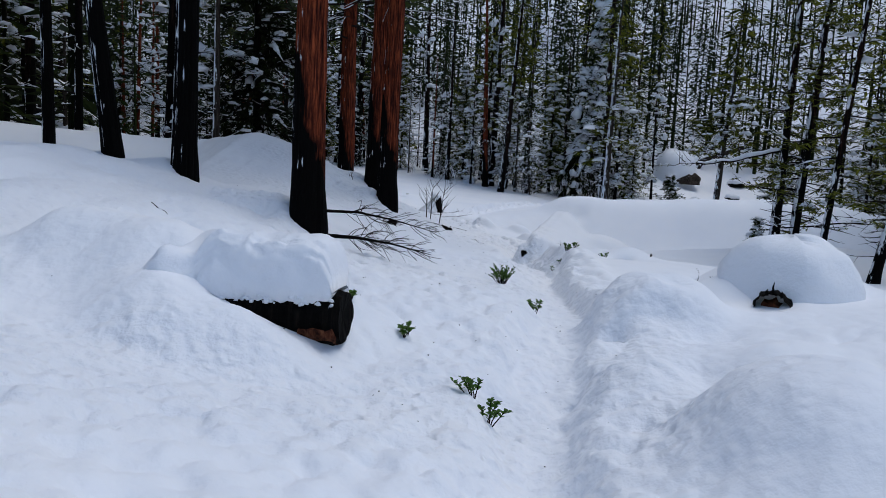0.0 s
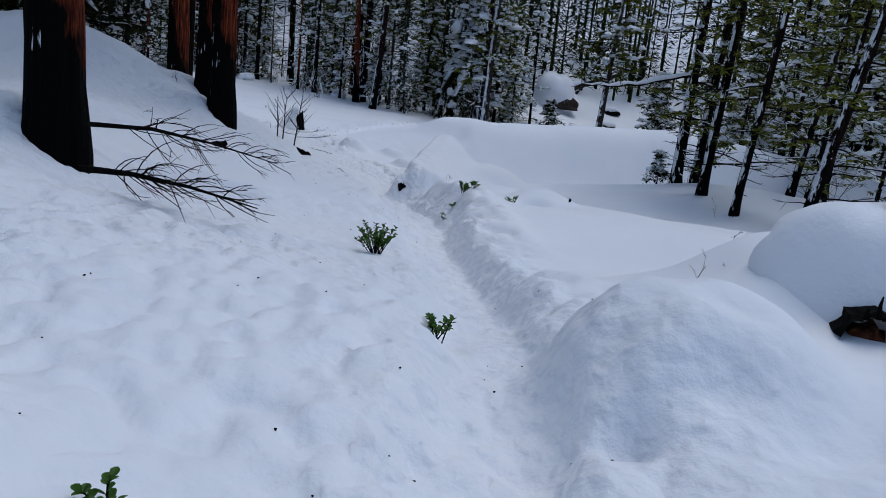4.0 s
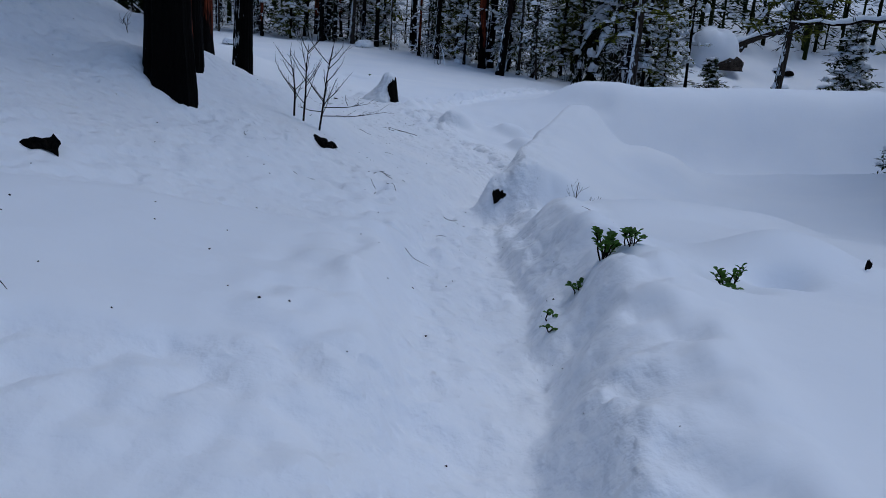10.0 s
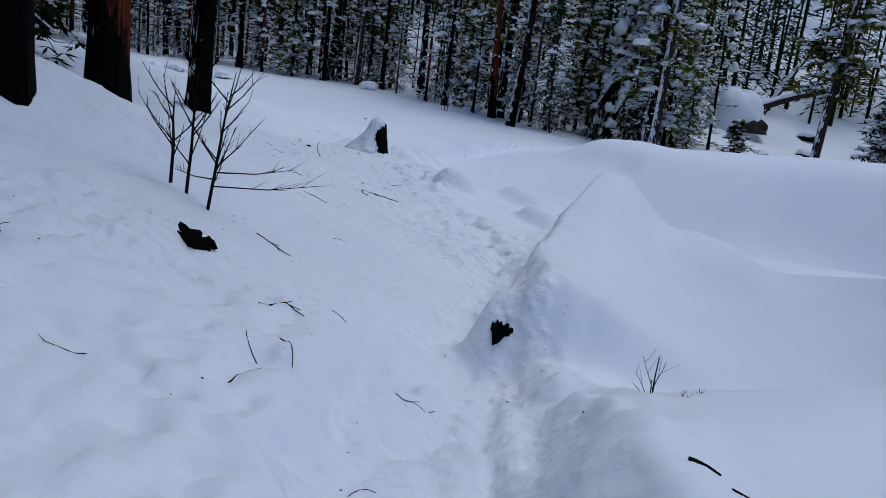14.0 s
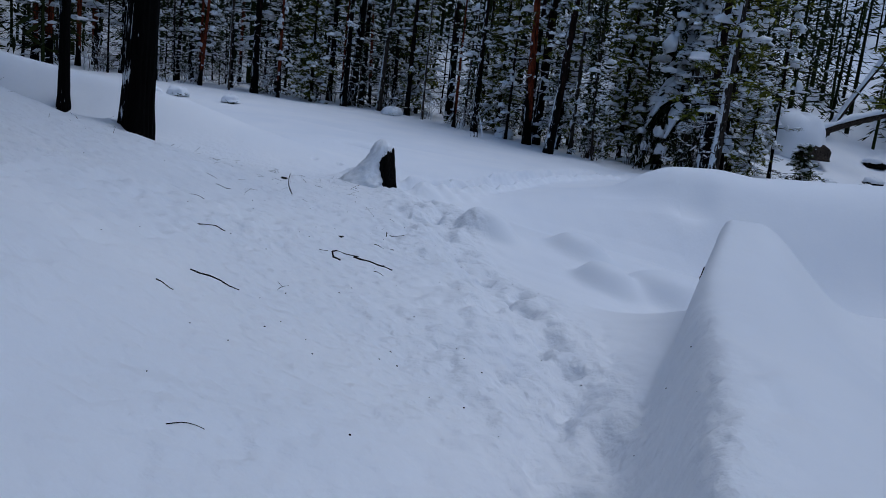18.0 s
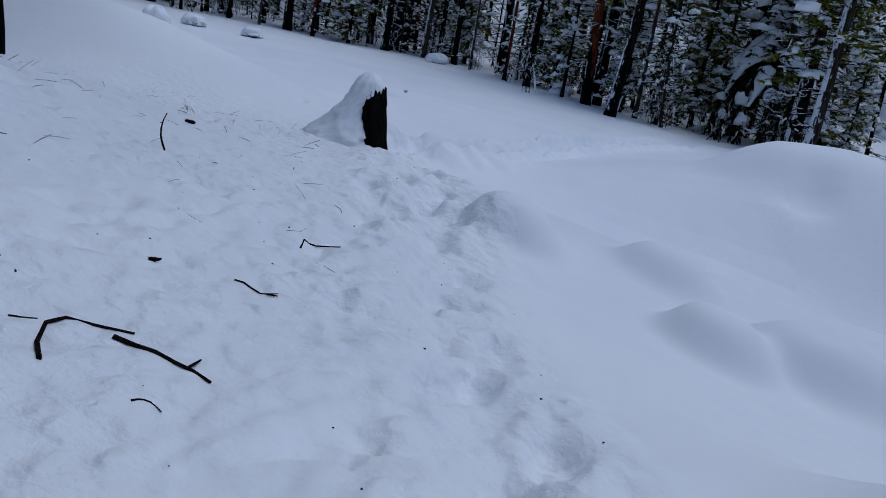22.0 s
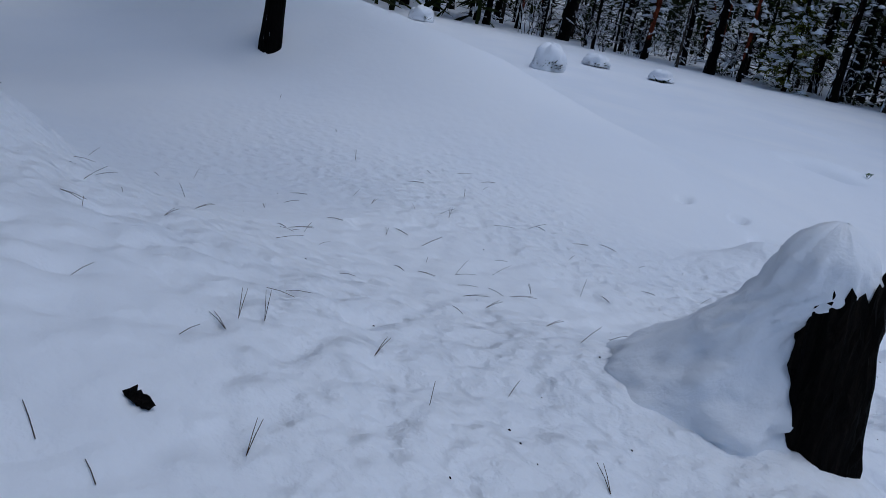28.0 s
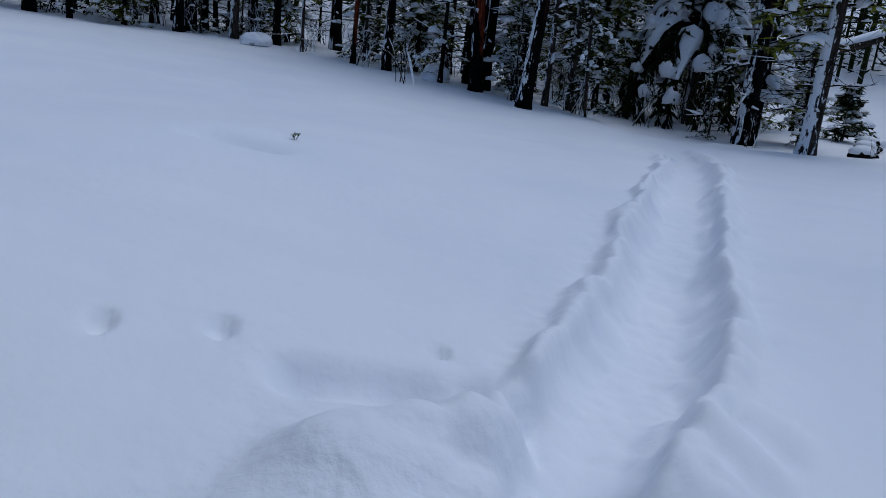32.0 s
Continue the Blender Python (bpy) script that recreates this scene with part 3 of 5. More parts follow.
def limb(rng, z, ang, length, droop, rise, n=5, lean=(0, 0), r0=0.1):
    """The centre line of one branch."""
    d = Vector((math.cos(ang), math.sin(ang), 0))
    s = Vector((-d.y, d.x, 0))
    wob = rng.uniform(-0.12, 0.12)
    out = []
    for i in range(n):
        u = i / (n - 1)
        p = d * (r0 + length * u) + s * (wob * length * u * u) + Vector((lean[0] * z, lean[1] * z, z + rise * length * u - droop * length * u * u))
        p.z += rng.uniform(-0.02, 0.02) * length * u
        out.append(p)
    return out


def at_limb(pts, u):
    f = u * (len(pts) - 1)
    i = min(int(f), len(pts) - 2)
    return pts[i].lerp(pts[i + 1], f - i), (pts[i + 1] - pts[i]).normalized()


def conifer(seed, h, r, first, dead_to, live_from, reach, levels, per, spray, snowy, droop=0.35, lean=(0, 0), fine=1, bark=None, leaf=None, name="pine_tree", label="", category="tree", group="", trunk_sides=10, pads=1.0, dense=1.0, canopy=9.0, blobs=0.35):
    """A conifer: bare snow-lined dead limbs below, feathery green ones above, snow pads lying on both; coarser sprays above the canopy height."""
    rng = random.Random(seed)
    root = thing(name, Matrix(), label, category, group)
    part("trunk", trunk_shape(h, r, seed, lean, trunk_sides, 12 if trunk_sides < 16 else 30, 0.16 if trunk_sides > 20 else 0.3, 0.09 if trunk_sides > 20 else 0.06), bark, root)
    limbs, crown, snow = Shape(), Shape(), Shape()
    for i in range(levels):
        z = first + (h * 0.97 - first) * i / max(levels - 1, 1)
        high = z > canopy
        for k in range(per):
            zz = z + rng.uniform(-0.5, 0.5) * (h - first) / levels
            if zz < 0.3:
                continue
            ang = rng.uniform(0, 2 * math.pi)
            live = zz > live_from + rng.uniform(-1.2, 1.5)
            length = reach * max(0.12, 1 - zz / h) ** 0.7 * rng.uniform(0.4, 1.2)
            if rng.random() < 0.15:
                continue
            if not live:
                if zz > dead_to:
                    continue
                length *= rng.uniform(0.35, 0.95)
            pts = limb(rng, zz, ang, length, droop * rng.uniform(0.4, 1.5), rng.uniform(-0.15, 0.25), 5, lean, r * 0.6)
            pts[-1].z += 0.22 * length
            pts[-2].z += 0.06 * length
            br = 0.010 + 0.010 * length
            full = fine > 1 or trunk_sides > 12
            limbs.tube(pts if full else pts[::2], [br, br * 0.8, br * 0.6, br * 0.4, br * 0.15] if full else [br, br * 0.6, br * 0.15], 3 if fine < 2 else 4, False)
            for _ in range((1 if high else (4 if not live else 2)) * fine):
                p, d = at_limb(pts, rng.uniform(0.2, 0.95))
                e = (d + Vector((rng.uniform(-0.9, 0.9), rng.uniform(-0.9, 0.9), rng.uniform(-0.6, 0.3)))).normalized() * length * rng.uniform(0.18, 0.45)
                mid, tip = p + e * 0.5 + Vector((0, 0, -0.03 * length)), p + e + Vector((0, 0, 0.04 * length))
                limbs.tube([p, tip] if not fine > 1 else [p, mid, tip], [br * 0.5, br * 0.12] if not fine > 1 else [br * 0.5, br * 0.35, br * 0.12], 3, False)
                if rng.random() < 0.6 * snowy and not high:
                    w = rng.uniform(0.025, 0.055) * pads
                    snow.ribbon([p + Vector((0, 0, br * 0.4)), tip], [w, w * 0.5])
            if not high and rng.random() < 0.8 * snowy:
                for _ in range(rng.randint(1, 2)):
                    a0 = rng.uniform(0.05, 0.75)
                    a1 = min(a0 + rng.uniform(0.12, 0.4), 1.0)
                    w = (0.05 + 0.12 * rng.random() ** 2) * (1.5 if live else 0.7) * spray * pads
                    sp = [at_limb(pts, a0 + (a1 - a0) * j / 2)[0] + Vector((0, 0, br)) for j in range(3)]
                    snow.pad(sp, [w * 0.5, w * 1.1, w * 0.3], 0.6, rng)
                if live and rng.random() < 0.6 * blobs:
                    p, d = at_limb(pts, rng.uniform(0.4, 0.95))
                    k2 = rng.uniform(0.3, 1.0) * pads
                    snow.blob(p + Vector((rng.uniform(-0.1, 0.1), rng.uniform(-0.1, 0.1), -0.05)), (0.13 * spray * k2, 0.12 * spray * k2, spray * k2 * rng.uniform(0.1, 0.26)), rng, 4, 6, 0.35)
            if live:
                big = 1.8 if high else 1.0
                tufts = max(2, int((1.4 + 2.2 * length) * fine * dense * (0.45 if high else 1.0)))
                for j in range(tufts):
                    uu = min(0.2 + 0.85 * (j + rng.random()) / tufts, 1.0)
                    p, d = at_limb(pts, uu)
                    p = p + Vector((rng.uniform(-0.2, 0.2), rng.uniform(-0.2, 0.2), rng.uniform(-0.16, 0.06))) * length * 0.5
                    wide = big * spray * rng.uniform(0.55, 1.35)
                    for k2 in range(4 if high else rng.randint(5, 9)):
                        q = rng.uniform(0, 2 * math.pi)
                        dd = (d * 0.5 + Vector((math.cos(q), math.sin(q), rng.uniform(-0.75, 0.35)))).normalized()
                        ss = dd.cross(Vector((rng.uniform(-0.8, 0.8), rng.uniform(-0.8, 0.8), 1))).normalized()
                        crown.sprig(p, dd, ss, wide * rng.uniform(0.2, 0.42), wide * rng.uniform(0.05, 0.11))
                    if not high and rng.random() < 0.28 * snowy * pads:
                        w = 0.2 * wide * rng.uniform(0.5, 1.3) * rng.uniform(0.6, 1.3)
                        snow.blob(p + Vector((0, 0, -0.02)), (w * rng.uniform(0.8, 1.5), w * rng.uniform(0.8, 1.5), w * rng.uniform(0.35, 0.7)), rng, 3, 6, 0.4)
    if limbs.f:
        part("branchwork", limbs, TWIG, root, kind="stuff")
    if crown.f:
        part("crown", crown, leaf, root, kind="stuff")
    if snow.f:
        part("snow_load", snow, CAP_SNOW, root, "white snow lying on the limbs", True, kind="stuff")
    return root


def bare_shrub(seed, h, stems, spread, forks, name="bare_shrub", label="", category="shrub", group="", snowy=0.0, thick=0.012, flat=0.3):
    """A leafless shrub or sapling with forked twigs."""
    rng = random.Random(seed)
    root = thing(name, Matrix(), label, category, group)
    wood, snow = Shape(), Shape()

    def grow(p, d, length, r, depth):
        pts = [p]
        q = p
        for i in range(3):
            d = (d + Vector((rng.uniform(-0.18, 0.18), rng.uniform(-0.18, 0.18), rng.uniform(-0.05, 0.14)))).normalized()
            q = q + d * length / 3
            pts.append(q)
        wood.tube(pts, [r, r * 0.85, r * 0.7, r * 0.5], 4, False)
        if snowy and rng.random() < snowy:
            snow.pad([x + Vector((0, 0, r)) for x in pts], [r * 2, r * 5, r * 5, r * 2], 0.5, rng)
        if depth > 0:
            for _ in range(forks):
                pp, dd = at_limb(pts, rng.uniform(0.35, 1.0))
                side = Vector((rng.uniform(-1, 1), rng.uniform(-1, 1), rng.uniform(-0.1, 0.6)))
                grow(pp, (dd * 0.8 + side.normalized() * 0.75).normalized(), length * rng.uniform(0.35, 0.65), r * 0.5, depth - 1)

    for _ in range(stems):
        d = Vector((rng.uniform(-spread, spread), rng.uniform(-spread, spread), 1)).normalized()
        p = Vector((rng.uniform(-0.06, 0.06) * stems, rng.uniform(-0.06, 0.06) * stems, -0.15))
        grow(p, d, h * rng.uniform(0.55, 0.8), thick * rng.uniform(0.7, 1.2), 2)
    part("branchwork", wood, TWIG, root, kind="stuff")
    if snow.f:
        part("snow_load", snow, CAP_SNOW, root, "thin snow on the twigs", True, kind="stuff")
    return root

# ---- snow ground ----
def spread(stops):
    """Grid lines: (from, to, step) runs laid end to end."""
    out = []
    for a, b, n in stops:
        out.append(np.linspace(a, b, n, endpoint=False))
    return np.concatenate(out + [[stops[-1][1]]])


def sheet(xs, ys):
    """Vertices and quads of a level grid over those lines."""
    X, Y = np.meshgrid(xs, ys)
    ids = np.arange(X.size).reshape(X.shape)
    return X, Y, np.stack([ids[:-1, :-1], ids[:-1, 1:], ids[1:, 1:], ids[1:, :-1]], -1)


# coarse lines for the whole place, fine ones for the stretch that is walked
X0, X1, Y0, Y1 = -4.0, 7.5, 1.0, 58.0
gx = spread([(-300, -60, 14), (-60, -20, 26), (-20, -9, 36), (-9, X0, 50), (X0, X1, 12), (X1, 10, 20), (10, 20, 34), (20, 60, 26), (60, 300, 14)])
gy = spread([(-120, -20, 10), (-20, Y0, 40), (Y0, 46, 160), (46, Y1, 48), (Y1, 70, 60), (70, 110, 40), (110, 400, 30)])
fx, fy = spread([(X0, 5.2, 212), (5.2, X1, 26)]), spread([(Y0, 46, 900), (46, Y1, 190)])
CX, CY, cq = sheet(gx, gy)
GRID = height(CX.ravel(), CY.ravel()).reshape(CX.shape)
inner = (CX[:-1, :-1] >= X0 - 1e-6) & (CX[1:, 1:] <= X1 + 1e-6) & (CY[:-1, :-1] >= Y0 - 1e-6) & (CY[1:, 1:] <= Y1 + 1e-6)
FX, FY, fq = sheet(fx, fy)
FINE = height(FX.ravel(), FY.ravel()).reshape(FX.shape)
ix0, ix1, iy0, iy1 = (int(np.argmin(np.abs(a - b))) for a, b in ((gx, X0), (gx, X1), (gy, Y0), (gy, Y1)))
FINE[0], FINE[-1] = np.interp(fx, gx, GRID[iy0]), np.interp(fx, gx, GRID[iy1])
FINE[:, 0], FINE[:, -1] = np.interp(fy, gy, GRID[:, ix0]), np.interp(fy, gy, GRID[:, ix1])
co = np.concatenate([np.stack([CX.ravel(), CY.ravel(), GRID.ravel()], 1), np.stack([FX.ravel(), FY.ravel(), FINE.ravel()], 1)])
quads = np.concatenate([cq[~inner], fq.reshape(-1, 4) + CX.size])
me = bpy.data.meshes.new("ground")
me.vertices.add(len(co))
me.vertices.foreach_set("co", co.ravel())
me.loops.add(quads.size)
me.loops.foreach_set("vertex_index", quads.ravel().astype(np.int32))
me.polygons.add(len(quads))
me.polygons.foreach_set("loop_start", np.arange(0, quads.size, 4, dtype=np.int32))
me.update(calc_edges=True)
me.materials.append(SNOW)
me.shade_smooth()
me.attributes.new("trodden", "FLOAT", "POINT").data.foreach_set("value", trodden(co[:, 0], co[:, 1]).astype(np.float32))
ground = tagged(new("ground", me), "deep trodden and drifted white snow over sloping forest floor", "snow ground", kind="structure")


def between(xs, ys, zs, x, y):
    i, j = min(max(int(np.searchsorted(xs, x)) - 1, 0), len(xs) - 2), min(max(int(np.searchsorted(ys, y)) - 1, 0), len(ys) - 2)
    u, v = (x - xs[i]) / (xs[i + 1] - xs[i]), (y - ys[j]) / (ys[j + 1] - ys[j])
    a, b = zs[j, i] * (1 - u) + zs[j, i + 1] * u, zs[j + 1, i] * (1 - u) + zs[j + 1, i + 1] * u
    return float(a * (1 - v) + b * v)


def ground_z(x, y):
    """Height of the snow sheet at one place."""
    if X0 < x < X1 and Y0 < y < Y1:
        return between(fx, fy, FINE, x, y)
    return between(gx, gy, GRID, x, y)


def stand(x, y, turn=0.0, scale=1.0, sink=0.0, tall=1.0):
    return Matrix.Translation((x, y, ground_z(x, y) - sink)) @ Matrix.Rotation(radians(turn), 4, "Z") @ Matrix.Diagonal((scale, scale, scale * tall, 1))


# ---- named trunks by the trail ----
def burnt_pine(x, y, r, h, seed, bark, lean=(0, 0), turn=0, label="", first=6.0):
    # from y 20 on the unseen crowns are widened and thickened to shade the snow
    t = conifer(seed, h, r, first, 9, 8.5, 4.6 if y < 20 else 6.0, 17, 6, 1.3, 0.6, lean=lean, bark=bark, leaf=FOLIAGE_DARK, dense=0.9 if y < 20 else 2.8, label=label, group="burnt pines by the trail", trunk_sides=40)
    t.matrix_basis = stand(x, y, turn)
    return t


TRUNK_LOOKS = [
    (BARK_RED, "large pine trunk with red bark, charred black at its foot"), (BARK_RED, "pine trunk with furrowed red bark, blackened by fire below"),
    (BARK_RED, "pine trunk with red and black scorched bark in snow"), (BARK_RED, "pine trunk standing in snow, charred black below red bark"),
    (BARK_BURNT, "dark scorched pine trunk with snow driven against its bark"), (BARK_BURNT, "thin dark pine trunk in open snow"),
    (BARK_BURNT, "black scorched pine trunk on the snow bank"), (BARK_BURNT, "leaning black trunk on the snow bank"), (BARK_BURNT, "thin black trunk on the snow bank")]
for (x, y, r, h, sd, ln), (bark, words) in zip(TRUNKS, TRUNK_LOOKS):
    burnt_pine(x, y, r, h, sd, bark, (ln, 0), 0, words)

SPOTS = [(x, y) for x, y, *_ in TRUNKS]


def grown(tree, x, y, turn=0.0, scale=1.0, tall=1.0):
    tree.matrix_basis = stand(x, y, turn, scale, 0, tall)
    SPOTS.append((x, y))
    return tree


# slim pines on the right, with bare snow-lined limbs down to the ground
for x, y, r, ln, sd in ((13.0, 29.9, 0.2, 0.02, 21), (13.75, 30.0, 0.17, 0.05, 28), (12.1, 26.3, 0.15, 0.05, 22), (12.0, 24.2, 0.12, 0.09, 23), (12.3, 21.6, 0.15, 0.2, 24), (16.4, 28.3, 0.13, 0.14, 25), (15.6, 25.6, 0.12, 0.06, 26), (18.0, 29.5, 0.16, 0.03, 27)):
    t = conifer(sd, 16, r, 0.8, 9, 1.8, 2.0, 28, 4, 0.75, 0.38, droop=0.3, lean=(ln, 0), bark=BARK_BURNT, leaf=FOLIAGE_OLIVE, label="slim pine with snow-lined bare limbs and sparse green needles", group="slim pines beside the open snow", trunk_sides=16, dense=1.7, pads=0.75, blobs=0.06)
    grown(t, x, y)
    if sd == 21:
        bough, load = Shape(), Shape()
        rb = random.Random(3)
        pts = [Vector((-0.1 - 3.9 * i / 12, -0.3 * i / 12, 3.75 - 0.7 * math.sin(math.pi * 0.5 * i / 12) + rb.uniform(-0.04, 0.04))) for i in range(13)]
        bough.tube(pts, [0.06 - 0.0043 * i for i in range(13)], 6, False)
        for _ in range(22):
            p, d = at_limb(pts, rb.uniform(0.3, 1))
            e = Vector((rb.uniform(-0.7, 0.1), rb.uniform(-0.5, 0.5), rb.uniform(-0.5, 0.5)))
            bough.tube([p, p + e * 0.5, p + e + Vector((0, 0, 0.1))], [0.014, 0.01, 0.004], 3, False)
        load.pad([p + Vector((0, 0, 0.04)) for p in pts], [0.1, 0.16, 0.2, 0.24, 0.24, 0.22, 0.22, 0.2, 0.17, 0.14, 0.1, 0.07, 0.03], 0.6, rb)
        part("bough", bough, TWIG, t, "long bare bough bending down", kind="stuff")
        part("bough_snow", load, CAP_SNOW, t, "thick snow lying along the bough", True)

# trees that stand out along the far edge of the snow
EDGE = "large trees at the edge of the snow"
grown(conifer(41, 20, 0.27, 3.0, 10, 6, 2.6, 26, 4, 1.1, 0.7, lean=(0.06, 0), bark=BARK_BURNT, leaf=FOLIAGE_OLIVE, label="thick dark pine leaning at the edge of the snow", group=EDGE, trunk_sides=16), 5.1, 66.6)
grown(conifer(42, 20, 0.27, 3.0, 10, 6, 2.6, 26, 4, 1.1, 0.7, lean=(-0.04, 0), bark=BARK_RED, leaf=FOLIAGE_OLIVE, label="dark red-barked pine at the edge of the snow", group=EDGE, trunk_sides=16), 3.9, 70.5)
grown(conifer(43, 18, 0.16, 3.0, 10, 6, 2.4, 26, 4, 1.1, 0.7, bark=BARK_GREY, leaf=FOLIAGE_OLIVE, label="straight slim pine at the edge of the snow", group=EDGE), 7.6, 69.5)
grown(conifer(44, 18, 0.13, 3.0, 10, 6, 2.4, 26, 4, 1.1, 0.7, bark=BARK_GREY, leaf=FOLIAGE_OLIVE, label="straight slim pine at the edge of the snow", group=EDGE), 6.5, 69.0)
grown(conifer(45, 19, 0.27, 1.5, 12, 3, 2.9, 40, 5, 1.1, 0.6, lean=(0.02, 0), bark=BARK_PLASTERED, leaf=FOLIAGE_OLIVE, label="lichen-spotted pine with many short snowy limbs", group=EDGE, trunk_sides=16, dense=1.3), 12.9, 61.2)
grown(conifer(46, 15, 0.24, 4.0, 8, 5.0, 3.4, 30, 5, 1.3, 0.5, lean=(0.06, 0), bark=BARK_GREY, leaf=FOLIAGE_OLIVE, label="pine with yellow-green needles and a pale snow-spotted trunk", group=EDGE, trunk_sides=16, dense=1.8), 20.3, 57.3)
grown(conifer(47, 18, 0.22, 2.0, 10, 5, 2.6, 28, 4, 1.1, 0.7, lean=(0.04, 0), bark=BARK_PLASTERED, leaf=FOLIAGE_DARK, label="pine with one side of its trunk plastered in snow", group=EDGE), -7.0, 80.5)
bowed = conifer(48, 14, 0.17, 3.4, 3, 3.0, 2.1, 26, 6, 1.3, 0.95, droop=0.9, bark=BARK_GREY, leaf=FOLIAGE_DARK, name="fir_tree", label="young fir draped and bowed down by heavy snow", group="snow-laden firs", dense=1.6, pads=2.2, blobs=1.0, canopy=14)
rb = random.Random(12)
hang, arch, load = Shape(), Shape(), Shape()
for k in range(26):
    q = 2 * math.pi * (k + rb.uniform(-0.3, 0.3)) / 26
    if -0.9 < math.sin(q) * -1 and math.cos(q) > 0.15 and math.sin(q) < -0.25:
        continue
    out, top = rb.uniform(1.5, 2.3), rb.uniform(2.6, 4.0)
    d = Vector((math.cos(q), math.sin(q), 0))
    pts = [Vector((0, 0, top - 0.6)) + d * 0.1, Vector((0, 0, top)) + d * out * 0.4, Vector((0, 0, top * 0.86)) + d * out * 0.75, Vector((0, 0, top * 0.5)) + d * out * 0.98, Vector((0, 0, 0.15)) + d * out * 1.08]
    arch.tube(pts, [0.05, 0.045, 0.035, 0.025, 0.012], 5, False)
    w = rb.uniform(0.45, 0.8)
    if top > 3.2 or rb.random() < 0.15:
        load.pad([at_limb(pts, 0.15 + 0.6 * i / 5)[0] + Vector((0, 0, 0.04)) for i in range(6)], [w * 0.5, w, w * 1.2, w, w * 0.8, w * 0.3], 0.5, rb)
    for _ in range(1):
        p, dd = at_limb(pts, rb.uniform(0.35, 0.95))
        k2 = rb.uniform(0.14, 0.3)
        load.blob(p + d * 0.05, (k2, k2, k2 * 1.1), rb, 5, 8, 0.3)
    for _ in range(150):
        p, dd = at_limb(pts, rb.uniform(0.1, 1))
        e = (Vector((rb.uniform(-0.7, 0.7), rb.uniform(-0.7, 0.7), rb.uniform(-1.4, 0.1))) + dd * 0.4).normalized()
        hang.sprig(p, e, e.cross(Vector((rb.uniform(-1, 1), rb.uniform(-1, 1), 0.5))).normalized(), rb.uniform(0.25, 0.6), rb.uniform(0.06, 0.14))
part("bowed_bough", arch, TWIG, bowed, "boughs bent down into a dome", kind="stuff")
# the dark colour paints the shade of the hollow under the boughs
part("hanging_foliage", hang, SHADED_FOLIAGE, bowed, kind="stuff")
part("bough_snow", load, CAP_SNOW, bowed, "thick snow on the bent boughs", True, kind="stuff")
grown(bowed, 14.0, 72.2, 0, 1.4)
SPOTS += [(12.0 + 0.7 * k, 68.5 + 0.5 * k) for k in range(6)] + [(10.8, 67.0), (11.6, 70.5), (16.3, 72.5)]
# this fir stands in shade, painted in through its near-black foliage colour
grown(conifer(49, 14, 0.2, 0.3, 3, 0.3, 2.9, 40, 7, 0.95, 0.28, droop=0.8, bark=BARK_BURNT, leaf=SHADED_FOLIAGE, name="fir_tree", label="dark drooping fir with hanging snow clumps", group="snow-laden firs", fine=2, dense=1.5, pads=1.3, canopy=11), -7.3, 30.2)
grown(conifer(50, 15, 0.12, 0.6, 14, 99, 1.2, 20, 3, 0.9, 0.8, bark=BARK_PLASTERED, leaf=FOLIAGE_DARK, name="dead_tree", label="thin dead trunk plastered white with snow", group="dead forest trees"), -7.6, 26.0)
grown(conifer(51, 17, 0.16, 2.0, 12, 7, 2.2, 26, 4, 1.0, 0.7, bark=BARK_BURNT, leaf=FOLIAGE_DARK, label="thin black pine at the edge of the wood", group=EDGE), -13.0, 27.8)
grown(conifer(54, 2.6, 0.06, 0.2, 1, 0.1, 1.3, 16, 6, 0.9, 0.4, droop=0.4, bark=BARK_GREY, leaf=FOLIAGE_DARK, name="fir_tree", label="small dark fir before the snow-domed boulder", group="snow-laden firs", dense=2.0), 20.9, 71.0)
grown(conifer(52, 7.6, 0.1, 0.2, 1, 0.1, 2.7, 24, 7, 1.2, 0.8, droop=0.4, bark=BARK_GREY, leaf=FOLIAGE_DARK, name="fir_tree", label="small bushy fir holding clumps of snow", group="snow-laden firs", dense=2.0, pads=1.5, blobs=0.8), 30.5, 69.7)
grown(conifer(53, 1.5, 0.03, 0.1, 1, 0.05, 0.8, 11, 6, 0.55, 0.5, droop=0.3, bark=BARK_GREY, leaf=FOLIAGE_DARK, name="fir_tree", label="small bushy fir holding clumps of snow", group="snow-laden firs", dense=2.0, pads=1.2), 12.7, 30.7)

laden = conifer(55, 12, 0.14, 0.5, 3, 0.6, 2.3, 34, 5, 1.2, 0.95, droop=0.6, bark=BARK_DEEP, leaf=FOLIAGE_OLIVE, name="fir_tree", label="tall fir with boughs weighed down by snow", group="snow-laden firs", dense=1.7, pads=1.1, blobs=0.25, canopy=12)
grown(laden, 10.2, 74.0, 20)
for x, y, k in ((17.2, 73.0, 0.8), (2.0, 76.5, 0.95), (-4.5, 83.5, 1.0), (16.6, 67.5, 0.55), (-12.0, 79.5, 0.9), (6.2, 73.8, 0.7)):
    copy_thing(laden, stand(x, y, 50 * x, k))
    SPOTS.append((x, y))

